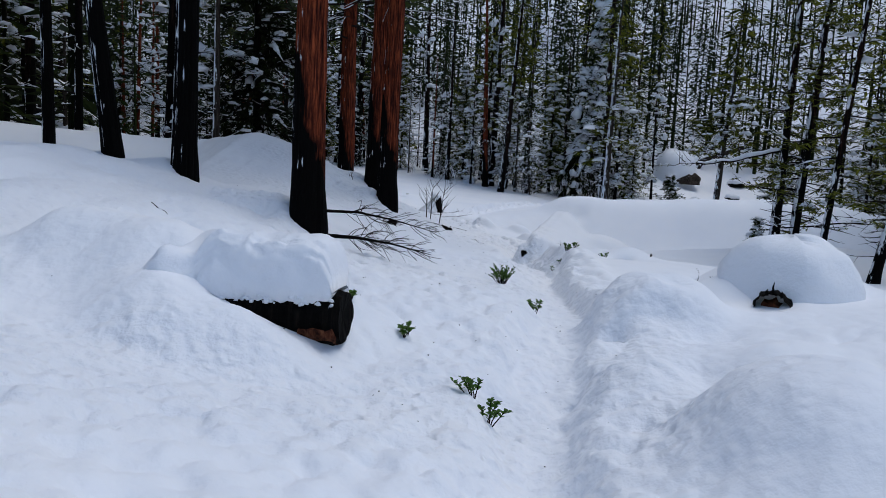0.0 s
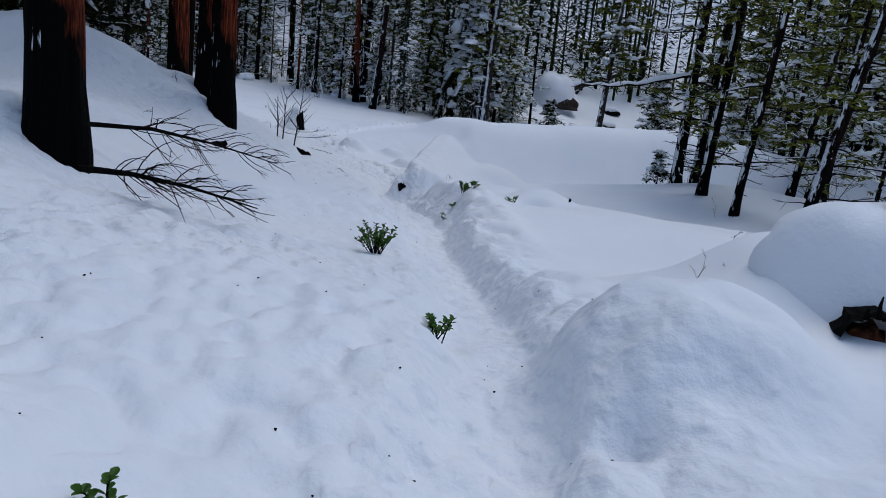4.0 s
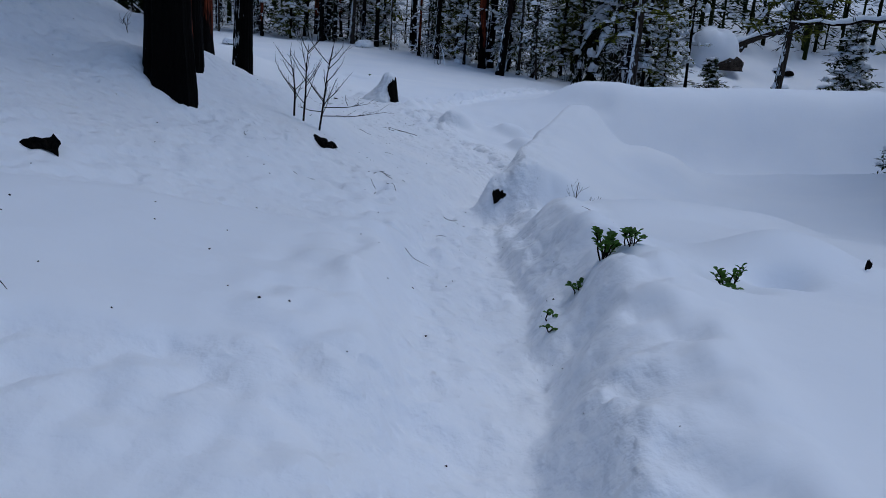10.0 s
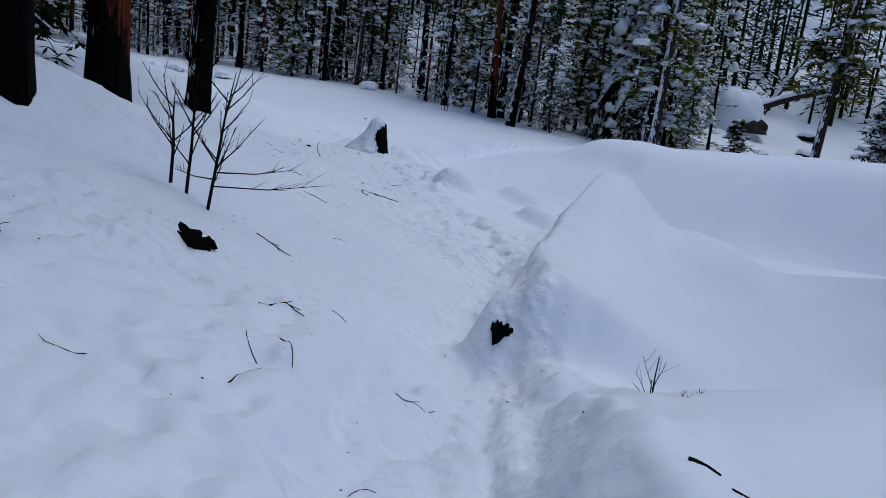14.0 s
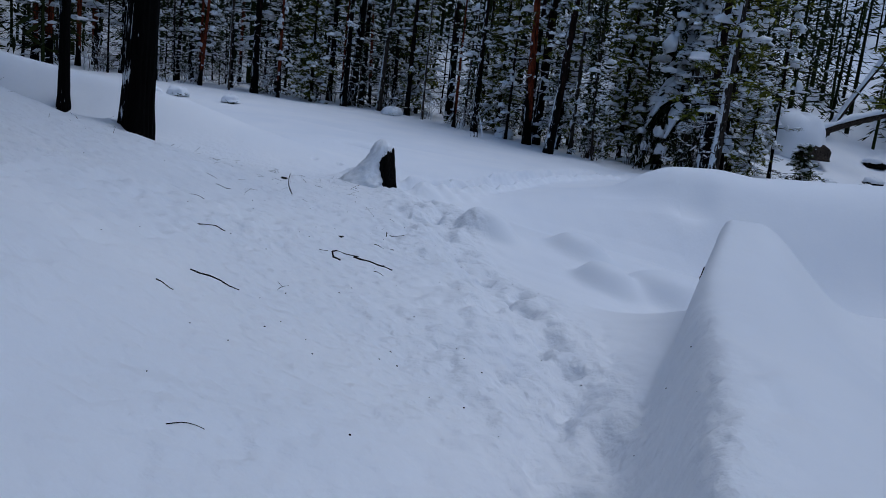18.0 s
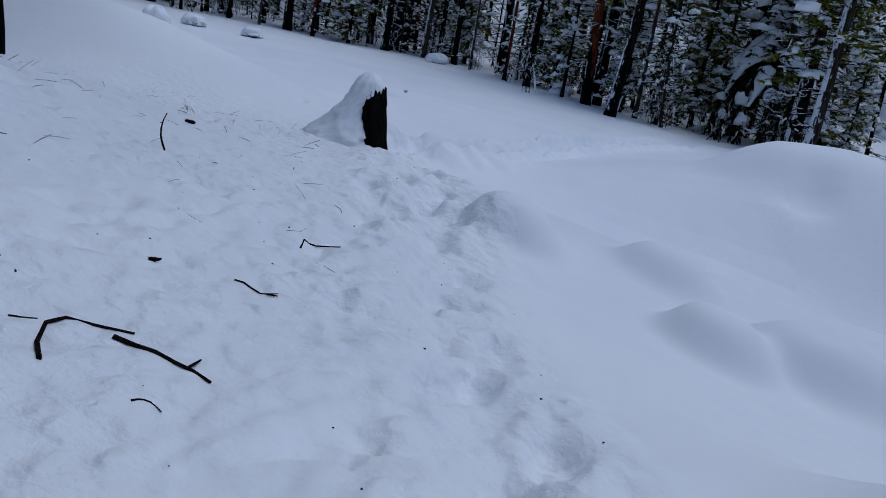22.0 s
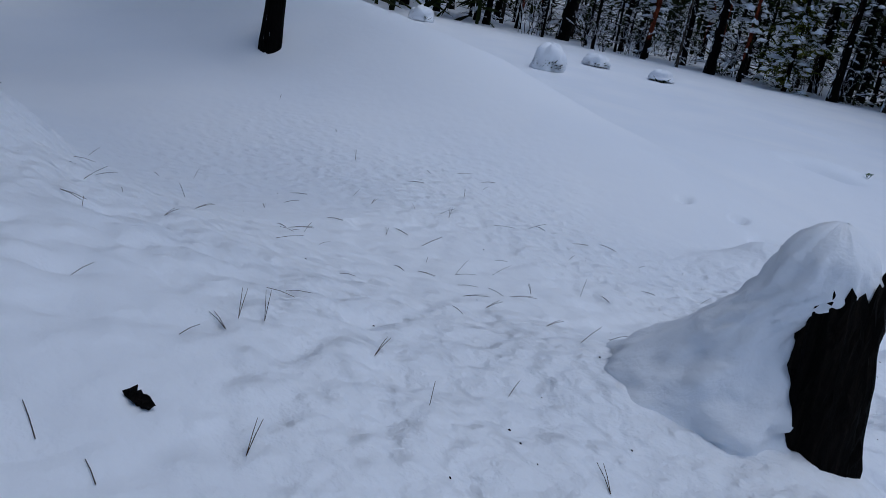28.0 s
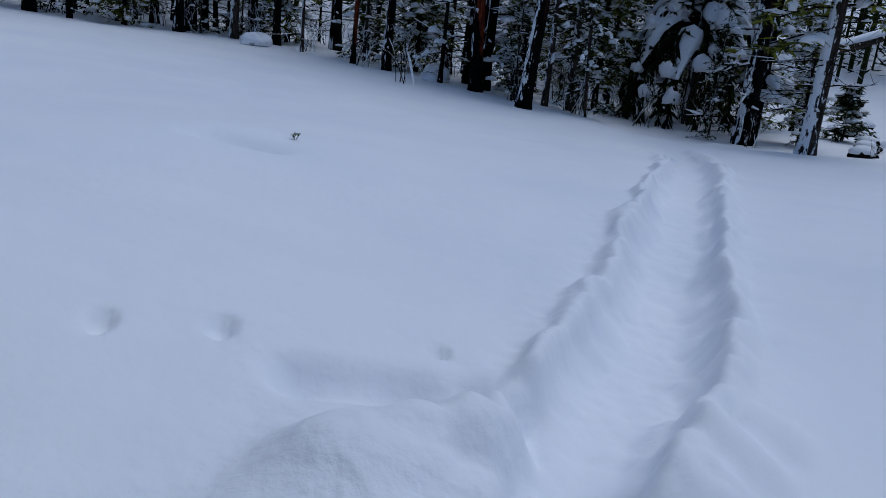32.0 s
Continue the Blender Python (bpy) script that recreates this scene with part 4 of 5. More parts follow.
# ---- the forest ----
TREES = []
for i in range(5):
    TREES.append(conifer(100 + i, 18 + i, 0.12 + 0.04 * i, 0.8, 12, 1.4 + 0.9 * i, 2.4, 22, 4, 1.15, 0.9, bark=(BARK_DEEP, BARK_DEEP, BARK_RED, BARK_DEEP, BARK_BURNT)[i], leaf=(FOLIAGE_OLIVE, FOLIAGE_OLIVE, FOLIAGE_DARK, FOLIAGE_OLIVE, FOLIAGE_DARK)[i], label="tall forest pine with snow-lined dead lower limbs", group="forest pines", dense=0.85, blobs=0.35, canopy=11.0, pads=2.0))
for i in range(3):
    TREES.append(conifer(200 + i, 12 + 2 * i, 0.13, 0.4, 2, 0.6, 2.4, 24, 5, 1.1, 0.5, droop=0.5, bark=BARK_GREY, leaf=(FOLIAGE_DARK, FOLIAGE_OLIVE, FOLIAGE_DARK)[i], name="fir_tree", label="dense green fir loaded with snow", group="forest firs", dense=1.3))
for i in range(2):
    TREES.append(conifer(300 + i, 14, 0.11, 0.7, 14, 99, 2.2, 26, 4, 1.0, 0.85, bark=(BARK_BURNT, BARK_PLASTERED)[i], leaf=FOLIAGE_DARK, name="dead_tree", label="bare dead tree with snow on its limbs", group="dead forest trees", canopy=12))
SHRUBS = [bare_shrub(400 + i, 2.4, 7, 0.45, 3, label="leafless brown thicket dusted with snow", group="snowy thickets", snowy=0.3, thick=0.02) for i in range(2)]


def edge_y(x):
    """How far the open snow reaches before the trees begin."""
    return float(np.interp(x, [-60, -30, -20, -6, 2, 5, 9, 14, 19, 26, 40, 60], [72, 74, 76, 80, 72, 68, 66, 66, 74, 62, 46, 36]))


def gully(x, y):
    """The open creek bed that runs back into the wood."""
    return 50 < y < 106 and abs(x - (22.5 + 0.55 * (y - 62))) < min(8.0 + 0.26 * (y - 62), 13.0 - 0.3 * (y - 82))


def free(x, y, gap):
    return all((x - a) ** 2 + (y - b) ** 2 > gap * gap for a, b in SPOTS)


def plant(proto, x, y, turn, scale, tall=1.0):
    copy_thing(proto, stand(x, y, turn, scale, 0, tall) @ Matrix.Rotation(radians(rng.gauss(0, 1.6)), 4, "X"))
    SPOTS.append((x, y))


rng = random.Random(7)
made = 0
for _ in range(9000):
    if made >= 120:
        break
    deep = rng.random() ** 1.2
    x = rng.uniform(-42, 42)
    y = edge_y(x) + 0.5 + deep * 15
    hollow = gully(x, y)
    if not free(x, y, 1.7 if deep < 0.3 else 2.3) or (hollow and rng.random() < 0.997):
        continue
    if y > edge_y(x) + 15 or abs(x) > 42:
        continue
    plant(TREES[rng.choice((2, 3, 4, 4, 2, 7, 8, 8, 9) if x < 1 else (0, 0, 1, 1, 3, 3, 4, 5, 6, 6, 8))], x, y, rng.uniform(0, 360), rng.uniform(0.6, 1.25), rng.uniform(0.85, 1.15))
    made += 1
# wood on the left bank and on the right
for _ in range(3000):
    if made >= 165:
        break
    x, y = rng.uniform(-30, -9), rng.uniform(-2, 70)
    lim = -10 if 24 < y < 34 else (-17 if y <= 24 else -14 - 0.55 * (y - 34))
    if x > lim or not free(x, y, 2.0):
        continue
    plant(TREES[rng.choice((1, 2, 3, 4, 4, 7, 8, 9))], x, y, rng.uniform(0, 360), rng.uniform(0.8, 1.15))
    made += 1
for _ in range(4000):
    if made >= 190:
        break
    x, y = rng.uniform(22, 40), rng.uniform(6, 62)
    if x < 23 + 0.3 * max(y - 30, 0) or not free(x, y, 2.0) or (gully(x, y) and rng.random() < 0.995):
        continue
    plant(TREES[rng.choice((0, 0, 1, 1, 3, 5, 8))], x, y, rng.uniform(0, 360), rng.uniform(0.7, 1.1))
    made += 1
for _ in range(34):
    x = rng.uniform(-26, 30)
    y = edge_y(x) + rng.uniform(0.5, 7)
    if free(x, y, 1.2) and not gully(x, y):
        plant(TREES[rng.choice((5, 6, 7))], x, y, rng.uniform(0, 360), rng.uniform(0.22, 0.6))
for _ in range(60):
    x = rng.uniform(-30, 30)
    y = edge_y(x) + rng.uniform(-0.5, 10)
    if not gully(x, y):
        plant(SHRUBS[rng.randint(0, 1)], x, y, rng.uniform(0, 360), rng.uniform(0.5, 1.1))
for x, y, k in ((0.95, 68.5, 1.0), (16.4, 62.8, 0.35), (14, 31, 0.4), (16.5, 26.5, 0.6)):
    plant(SHRUBS[0], x, y, rng.uniform(0, 360), k)
for i, p in enumerate(TREES + SHRUBS):
    p.matrix_basis = stand(-52 + 7 * i, -32 - 4 * (i % 3))

# the wood behind: too many and too far to count
woods, white = Shape(), Shape()


def dim_tree(x, y, sprays, lines, size=1.0):
    """A dark conifer deep in the wood: trunk, hanging sprays, thin lines of snow on its limbs."""
    z0, h = ground_z(x, y), rng.uniform(14, 23)
    lean = rng.uniform(-0.5, 0.5)
    if rng.random() < 0.55:
        woods.tube([(x, y, z0 - 0.5), (x + lean, y, z0 + h)], [rng.uniform(0.1, 0.26), 0.03], 4, False)
    for _ in range(sprays):
        u = rng.random()
        q = rng.uniform(0, 2 * math.pi)
        dd = Vector((math.cos(q), math.sin(q), rng.uniform(-0.8, 0.15))).normalized()
        ss = dd.cross(Vector((rng.uniform(-1, 1), rng.uniform(-1, 1), 0.6))).normalized()
        off = rng.uniform(0, 0.9) + (1 - size) * 1.2 * (1 - u) * rng.random()
        woods.sprig((x + lean * u + off * dd.x, y + off * dd.y, z0 + 0.5 + (h - 0.5) * u), dd, ss, size * (1.0 + 1.5 * (1 - u)) * rng.uniform(0.6, 1.1), size * rng.uniform(0.14, 0.4))
    for _ in range(lines):
        u = rng.random()
        q = rng.uniform(0, 2 * math.pi)
        L = (0.3 + 1.1 * (1 - u)) * rng.uniform(0.3, 1.0)
        a = Vector((x + lean * u + 0.3 * math.cos(q), y + 0.3 * math.sin(q), z0 + 1.0 + (h - 1) * u))
        e = Vector((math.cos(q) * L, math.sin(q) * L, rng.uniform(-0.35, 0.1) * L))
        w = rng.uniform(0.08, 0.34)
        white.ribbon([a, a + e * 0.5, a + e + Vector((0, 0, 0.12 * L))], [w * 0.5, w, w * 0.4])


for _ in range(950):
    x = rng.uniform(-85, 85)
    y = edge_y(max(-60, min(60, x))) + rng.uniform(13, 62)
    if gully(x, y) and y < 94:
        continue
    near = y < 112 and -45 < x < 62
    if -8 < x < 13 and rng.random() < 0.35:
        continue
    dim_tree(x, y, (120 if -8 < x < 13 else 170) if near else 60, 12 if x < 0 or x > 13 else 24, 0.55 if near else 1.0)
for _ in range(130):
    x, y = rng.uniform(-30, -13), rng.uniform(-4, 66)
    if x < (-14 if 24 < y < 34 else (-19 if y <= 24 else -17 - 0.55 * (y - 34))):
        dim_tree(x, y, 90, 5)
for _ in range(260):
    y = rng.uniform(-10, 74)
    dim_tree(rng.uniform(-62, -29), y, 80, 4)
for _ in range(200):
    y = rng.uniform(-10, 62)
    dim_tree(rng.uniform(39, 75), y, 78, 5)
for _ in range(2300):
    a = rng.uniform(0.1, math.pi - 0.1) if rng.random() < 0.85 else rng.uniform(0, 2 * math.pi)
    d = rng.uniform(75, 190)
    x, y = d * 1.15 * math.cos(a), 50 + d * math.sin(a)
    if abs(x) < 85 and -12 < y < 125:
        continue
    dim_tree(x, y, 26, 2)
# trunks and sprays alike carry the wood's shade in their colour
ob = new("far_woods", woods.mesh("far_woods", SHADED_FOLIAGE))
tagged(ob, "dense dark conifer woods on the slopes behind", "woods", kind="stuff")
ob = new("far_woods_snow", white.mesh("far_woods_snow", CAP_SNOW))
tagged(ob, "snow lying on the far dark woods", "snow", kind="stuff")

# ---- stump ----
def on_snow(x, y, lift=0.0):
    return Vector((x, y, ground_z(x, y) + lift))


def splintered(h, r, seed, sides=30, rings=16, lean=(0.0, 0.0)):
    """A broken stub of a trunk with a ragged top and deep furrows."""
    rs = random.Random(seed)
    s = Shape()
    tops = [h * (0.82 + 0.15 * (0.5 + 0.5 * math.cos(2 * math.pi * k / sides - 0.3)) + rs.uniform(-0.09, 0.04)) for k in range(sides)]
    deep = [rs.uniform(-1, 1) for _ in range(sides)]
    for i in range(rings + 1):
        u = i / rings
        for k in range(sides):
            a = 2 * math.pi * k / sides
            z = -0.5 + (tops[k] + 0.5) * u
            f = r * (1.12 - 0.16 * u) * (1 + 0.07 * deep[k] + 0.05 * rs.uniform(-1, 1))
            s.v.append((f * math.cos(a) + lean[0] * z, f * math.sin(a) + lean[1] * z, z))
    for i in range(rings):
        for k in range(sides):
            k2 = (k + 1) % sides
            s.f.append((i * sides + k, i * sides + k2, (i + 1) * sides + k2, (i + 1) * sides + k))
    s.v.append((0, 0, h * 0.6))
    for k in range(sides):
        s.f.append((rings * sides + k, rings * sides + (k + 1) % sides, len(s.v) - 1))
    return s


def snow_lump(rx, ry, rz, seed, rings=14, sides=26, rough=0.09, square=0.75):
    """A smooth loaf of snow with a rounded top and an uneven hem; it rests on z = 0."""
    s = Shape()
    for i in range(rings + 1):
        t = -0.35 + (math.pi / 2 + 0.35) * i / rings
        c, sn = max(math.cos(t), 0.0) ** square, math.sin(t)
        for k in range(sides):
            a = 2 * math.pi * k / sides
            ca, sa = math.cos(a), math.sin(a)
            q = Vector((ca, sa, sn * 0.8))
            f = 1 + rough * noise.noise(q * 1.7 + Vector((seed * 3.1, 0, 0))) * 2 + rough * 0.7 * noise.noise(q * 5 + Vector((0, seed * 2.3, 0)))
            s.v.append((rx * c * ca * f, ry * c * sa * f, rz * (sn * f if sn > 0 else sn * 0.7)))
    for i in range(rings):
        for k in range(sides):
            k2 = (k + 1) % sides
            s.f.append((i * sides + k, i * sides + k2, (i + 1) * sides + k2, (i + 1) * sides + k))
    s.f.append(tuple(k for k in range(sides))[::-1])
    s.f.append(tuple(rings * sides + k for k in range(sides)))
    return s


def moved(shape, m):
    shape.v = [tuple(m @ Vector(p)) for p in shape.v]
    return shape


SX, SY = -0.1, 37.5
st = thing("tree_stump", Matrix.Translation((SX, SY, -1.16)), "charred black broken stump capped and banked with snow", "stump")
part("wood", splintered(0.86, 0.2, 5, 40, 22, lean=(-0.13, 0.0)), CHAR, st)
cap = Shape()
# height, middle, half widths of the drift that climbs the stump's windward side
DRIFT = [(-0.32, -0.95, 1.5, 1.2), (-0.16, -0.75, 1.02, 0.85), (-0.05, -0.6, 0.74, 0.64), (0.06, -0.49, 0.57, 0.5), (0.2, -0.45, 0.46, 0.42), (0.28, -0.42, 0.38, 0.37), (0.4, -0.38, 0.28, 0.31), (0.55, -0.31, 0.21, 0.26), (0.66, -0.23, 0.21, 0.25), (0.73, -0.16, 0.235, 0.25), (0.8, -0.15, 0.22, 0.23), (0.88, -0.15, 0.19, 0.2), (0.95, -0.15, 0.14, 0.15), (1.0, -0.15, 0.08, 0.09), (1.02, -0.15, 0.03, 0.03)]
drift = np.array(DRIFT)
SIDES = 64
levels = np.linspace(-0.32, 1.02, 54)
for z in levels:
    mx, rx, ry = (float(np.interp(z, drift[:, 0], drift[:, c])) for c in (1, 2, 3))
    for k in range(SIDES):
        a = 2 * math.pi * k / SIDES
        q = Vector((math.cos(a), math.sin(a), z * 2.2))
        f = 1 + 0.13 * noise.noise(q * 2.3) + 0.10 * noise.noise(q * 5.5) + 0.05 * noise.noise(q * 13)
        cap.v.append((mx + rx * f * math.cos(a), ry * f * math.sin(a) + 0.02, z + 0.012 * noise.noise(q * 9)))
for i in range(len(levels) - 1):
    for k in range(SIDES):
        k2 = (k + 1) % SIDES
        cap.f.append((i * SIDES + k, i * SIDES + k2, (i + 1) * SIDES + k2, (i + 1) * SIDES + k))
cap.f.append(tuple((len(levels) - 1) * SIDES + k for k in range(SIDES)))
part("snow_cap", cap, CAP_SNOW, st, "snow drift climbing one side and capping the broken top", True)

# ---- the half-buried log ----
def smooth_step(a):
    a = min(max(a, 0.0), 1.0)
    return a * a * (3 - 2 * a)


lg = thing("fallen_log", Matrix.Translation((-0.76, 6.42, 0.1)) @ Matrix.Rotation(radians(-10), 4, "Z"), "charred fallen log end sticking out under thick snow", "log")
body = Shape()
rl = random.Random(8)
for i in range(25):
    x = -1.75 * i / 24
    for k in range(26):
        a = 2 * math.pi * k / 26
        f = 0.24 * (1 + 0.05 * math.sin(3 * a + 1) + 0.05 * rl.uniform(-1, 1)) * (1 - 0.03 * (24 - i) / 24) * (0.93 if i == 0 else 1)
        body.v.append((x + (0.008 * rl.uniform(-1, 1) if i == 0 else 0), f * math.cos(a), f * math.sin(a) + 0.05 * x))
for i in range(24):
    for k in range(26):
        k2 = (k + 1) % 26
        body.f.append((i * 26 + k, (i + 1) * 26 + k, (i + 1) * 26 + k2, i * 26 + k2))
part("bark", body, CHAR, lg, "charred black bark")
face = Shape()
face.v.append((-0.03, 0, 0))
for k in range(26):
    face.v.append(body.v[k])
for k in range(26):
    face.f.append((0, 1 + k, 1 + (k + 1) % 26))
part("cut_end", face, CHAR, lg, "scorched black wood of the log's end")
patch = Shape()
for i in range(7):
    for k in range(5):
        a = radians(198 + (14 - 1.2 * i) * k + rl.uniform(-5, 5))
        patch.v.append((-0.03 - 0.08 * i + rl.uniform(-0.02, 0.02), 0.247 * math.cos(a), 0.247 * math.sin(a)))
for i in range(6):
    for k in range(4):
        if not (i > 3 and k < 2):
            patch.f.append((i * 5 + k, i * 5 + k + 1, i * 5 + k + 6, i * 5 + k + 5))
part("bare_wood", patch, ROT_WOOD, lg, "bare brown wood where bark has gone")
bank = Shape()
for i in range(80):
    u = i / 79
    x = -2.1 + 2.04 * u
    thick = smooth_step((x + 2.1) / 0.9)
    end = max(0.0, 1 - max(0.0, (x + 0.4) / 0.34) ** 2.6) ** 0.5
    ragged = 0.03 * noise.noise(Vector((x * 5, 0, 3))) + 0.05 * noise.noise(Vector((x * 15, 2, 3)))
    bare = smooth_step((x + 1.5) / 0.35)
    hem = (0.13 + ragged + 0.07 * (1 - end)) * bare - 0.5 * (1 - bare)
    for k in range(41):
        t = math.pi * k / 40
        c, sn = math.cos(t), math.sin(t)
        q = Vector((x * 1.6, 1.6 * c, 1.6 * sn))
        f = 1 + 0.09 * noise.noise(q) + 0.08 * noise.noise(q * 2.7) + 0.05 * noise.noise(q * 6)
        front = abs(c) ** 0.55 * (1 if c > 0 else -1)
        foot = hem if k < 20 else max(hem, 0.13) + (-0.35 - max(hem, 0.13)) * (front * front) * smooth_step((-0.3 - x) / 0.5)
        mid, half = 0.02 + 0.14 * end, (0.37 + 0.25 * (1 - thick) + 0.2 * (1 - bare)) * f * (0.6 + 0.4 * end)
        bank.v.append((x, mid - half * front, foot + (0.5 * thick + 0.03 + (0.13 - foot) * (1 - bare) * (k < 20)) * (sn ** 0.55) * f * (0.06 + 0.94 * end)))
for i in range(79):
    for k in range(40):
        o = i * 41 + k
        bank.f.append((o, o + 41, o + 42, o + 1))
bank.f.append(tuple(79 * 41 + k for k in range(41)))
for i in range(79):
    bank.f.append((i * 41, i * 41 + 40, i * 41 + 81, i * 41 + 41))
for k in range(40):
    x = -rl.uniform(0.03, 1.35)
    r = rl.uniform(0.008, 0.026)
    bank.blob(Vector((x, -0.2 + rl.uniform(-0.02, 0.02), 0.145 + rl.uniform(-0.045, 0.02))), (r * 1.3, r, r), rl, 4, 7, 0.35)
part("snow_cap", bank, CAP_SNOW, lg, "thick bank of snow lying over the log", True)


# ---- leafy shrubs poking out of the snow ----
def leafy_shrub(x, y, size, stems, leaves, seed, label, lean=(0, 0)):
    """Short stems crowded with round leaves, mostly towards their tips."""
    rs = random.Random(seed)
    root = thing("leafy_shrub", Matrix.Translation(on_snow(x, y, -0.03)), label, "shrub", "evergreen shrubs poking out of the snow")
    wood = Shape()
    for i in range(stems):
        a = 2 * math.pi * (i + rs.uniform(-0.3, 0.3)) / stems
        out = size * rs.uniform(0.1, 0.62)
        tip = Vector((math.cos(a) * out + lean[0], math.sin(a) * out + lean[1], size * rs.uniform(0.45, 0.95)))
        pts = [Vector((rs.uniform(-0.02, 0.02), rs.uniform(-0.02, 0.02), -0.08)), tip * 0.35 + Vector((rs.uniform(-0.02, 0.02), 0, 0.0)), tip * 0.7 + Vector((0, rs.uniform(-0.02, 0.02), 0.02)), tip]
        wood.tube(pts, [0.006, 0.005, 0.004, 0.002], 5, False)
        for j in range(leaves):
            p, d = at_limb(pts, 0.45 + 0.55 * (j + 0.5) / leaves)
            q = j * 2.4 + i
            o = Vector((math.cos(q), math.sin(q), rs.uniform(-0.1, 0.7))).normalized()
            dd = (d * 0.35 + o).normalized()
            ss = dd.cross(Vector((rs.uniform(-0.5, 0.5), rs.uniform(-0.5, 0.5), 1))).normalized()
            n = ss.cross(dd)
            leaf = Shape()
            L, W = rs.uniform(0.034, 0.05), rs.uniform(0.026, 0.036)
            ring = [(0, 0, 0), (0.25, 0.8, 0.12), (0.55, 1.0, 0.18), (0.85, 0.6, 0.1), (1.0, 0, 0), (0.85, -0.6, 0.1), (0.55, -1.0, 0.18), (0.25, -0.8, 0.12)]
            leaf.v = [tuple(p + dd * (L * a1) + ss * (W * 0.5 * b1) + n * (L * c1)) for a1, b1, c1 in ring] + [tuple(p + dd * (L * 0.52))]
            leaf.f = [(k, (k + 1) % 8, 8) for k in range(8)]
            part("leaf", leaf, LEAF, root)
    part("stem", wood, TWIG, root, kind="stuff")
    return root


leafy_shrub(0.33, 5.85, 0.2, 6, 11, 1, "bright green round-leaved shrub sprig in snow", (-0.06, 0.05))
leafy_shrub(0.43, 5.62, 0.22, 6, 11, 2, "bright green round-leaved shrub sprig in snow", (0.04, 0))
leafy_shrub(-0.27, 6.93, 0.17, 6, 9, 3, "small green shrub sprig beside the log")
leafy_shrub(-0.77, 6.95, 0.14, 4, 7, 4, "small green shrub sprig behind the log")
leafy_shrub(1.2, 9.38, 0.21, 7, 10, 5, "green shrub sprig at the edge of the trodden trail")
leafy_shrub(1.06, 12.5, 0.38, 26, 15, 6, "dense dark green shrub clump in trodden snow")
leafy_shrub(2.84, 16.95, 0.24, 10, 12, 7, "dark green shrub on a snow mound beside the trail")
leafy_shrub(3.0, 16.95, 0.16, 6, 8, 8, "dark green shrub sprig on a snow mound")
leafy_shrub(2.7, 16.98, 0.12, 4, 6, 9, "small shrub sprig in the side of the trail")
leafy_shrub(2.5, 16.72, 0.07, 2, 3, 10, "small shrub sprig in the side of the trail")
leafy_shrub(2.47, 16.55, 0.07, 2, 3, 13, "small shrub sprig in the side of the trail")
leafy_shrub(3.62, 16.82, 0.24, 9, 8, 11, "dark shrub half buried in a snow hollow")
leafy_shrub(-2.24, 50.8, 0.15, 3, 5, 12, "lone small sprig in open snow")


# ---- fallen branches and saplings ----
def branch_line(pts, twigs, seed, label, arch, thick, reach=(0.15, 0.45), name="fallen_branch", group="dead branches lying in the snow", low=0.2):
    """A dead branch with many thin arching side twigs."""
    rs = random.Random(seed)
    base = Vector(pts[0])
    root = thing(name, Matrix.Translation(base), label, "branch", group)
    pts = [Vector(p) - base for p in pts]
    n = len(pts)
    main = Shape()
    main.tube(pts, [thick * (1 - 0.85 * i / (n - 1)) for i in range(n)], 8, True, 0.1, seed)
    part("stem", main, CHAR, root)
    for _ in range(twigs):
        u = rs.uniform(low, 0.97)
        p, d = at_limb(pts, u)
        up = rs.random() < 0.35
        side = Vector((rs.uniform(-0.2, 0.5), rs.uniform(-1, 1), rs.uniform(0.6, 1.6) if up else rs.uniform(-1.1, 0.3))).normalized()
        L = rs.uniform(*reach) * (1.1 - 0.6 * u)
        w = Shape()
        q, line = p.copy(), [p.copy()]
        v = (side + d * rs.uniform(0.2, 0.7)).normalized()
        bend = Vector((rs.uniform(-0.25, 0.25), rs.uniform(-0.25, 0.25), rs.uniform(-0.1, 0.25) if not up else -0.25))
        for _ in range(5):
            v = (v + d * 0.18 + bend * arch).normalized()
            q = q + v * L / 5
            line.append(q.copy())
        w.tube(line, [0.006, 0.0055, 0.005, 0.004, 0.003, 0.002], 4, False)
        for _ in range(rs.randint(0, 3)):
            a, e = at_limb(line, rs.uniform(0.3, 0.9))
            e = (e + Vector((rs.uniform(-0.7, 0.7), rs.uniform(-0.7, 0.7), rs.uniform(-0.7, 0.4)))).normalized() * L * rs.uniform(0.15, 0.4)
            w.tube([a, a + e * 0.5, a + e + Vector((0, 0, -0.02))], [0.0035, 0.003, 0.0015], 3, False)
        part("twig", w, TWIG, root, kind="stuff")
    return root


branch_line([(-1.8, 12.4, 0.15), (-1.3, 12.2, 0.16), (-0.75, 11.95, 0.12), (-0.11, 11.73, 0.0)], 40, 1, "dead dark branch with curved bare twigs lying on snow", 0.8, 0.034, (0.35, 0.9))
branch_line([(-2.14, 13.94, 0.44), (-1.5, 14.2, 0.42), (-0.85, 14.5, 0.28), (-0.07, 14.79, 0.06)], 40, 2, "dead dark branch arching over snow beside a trunk", 0.8, 0.03, (0.4, 1.0))


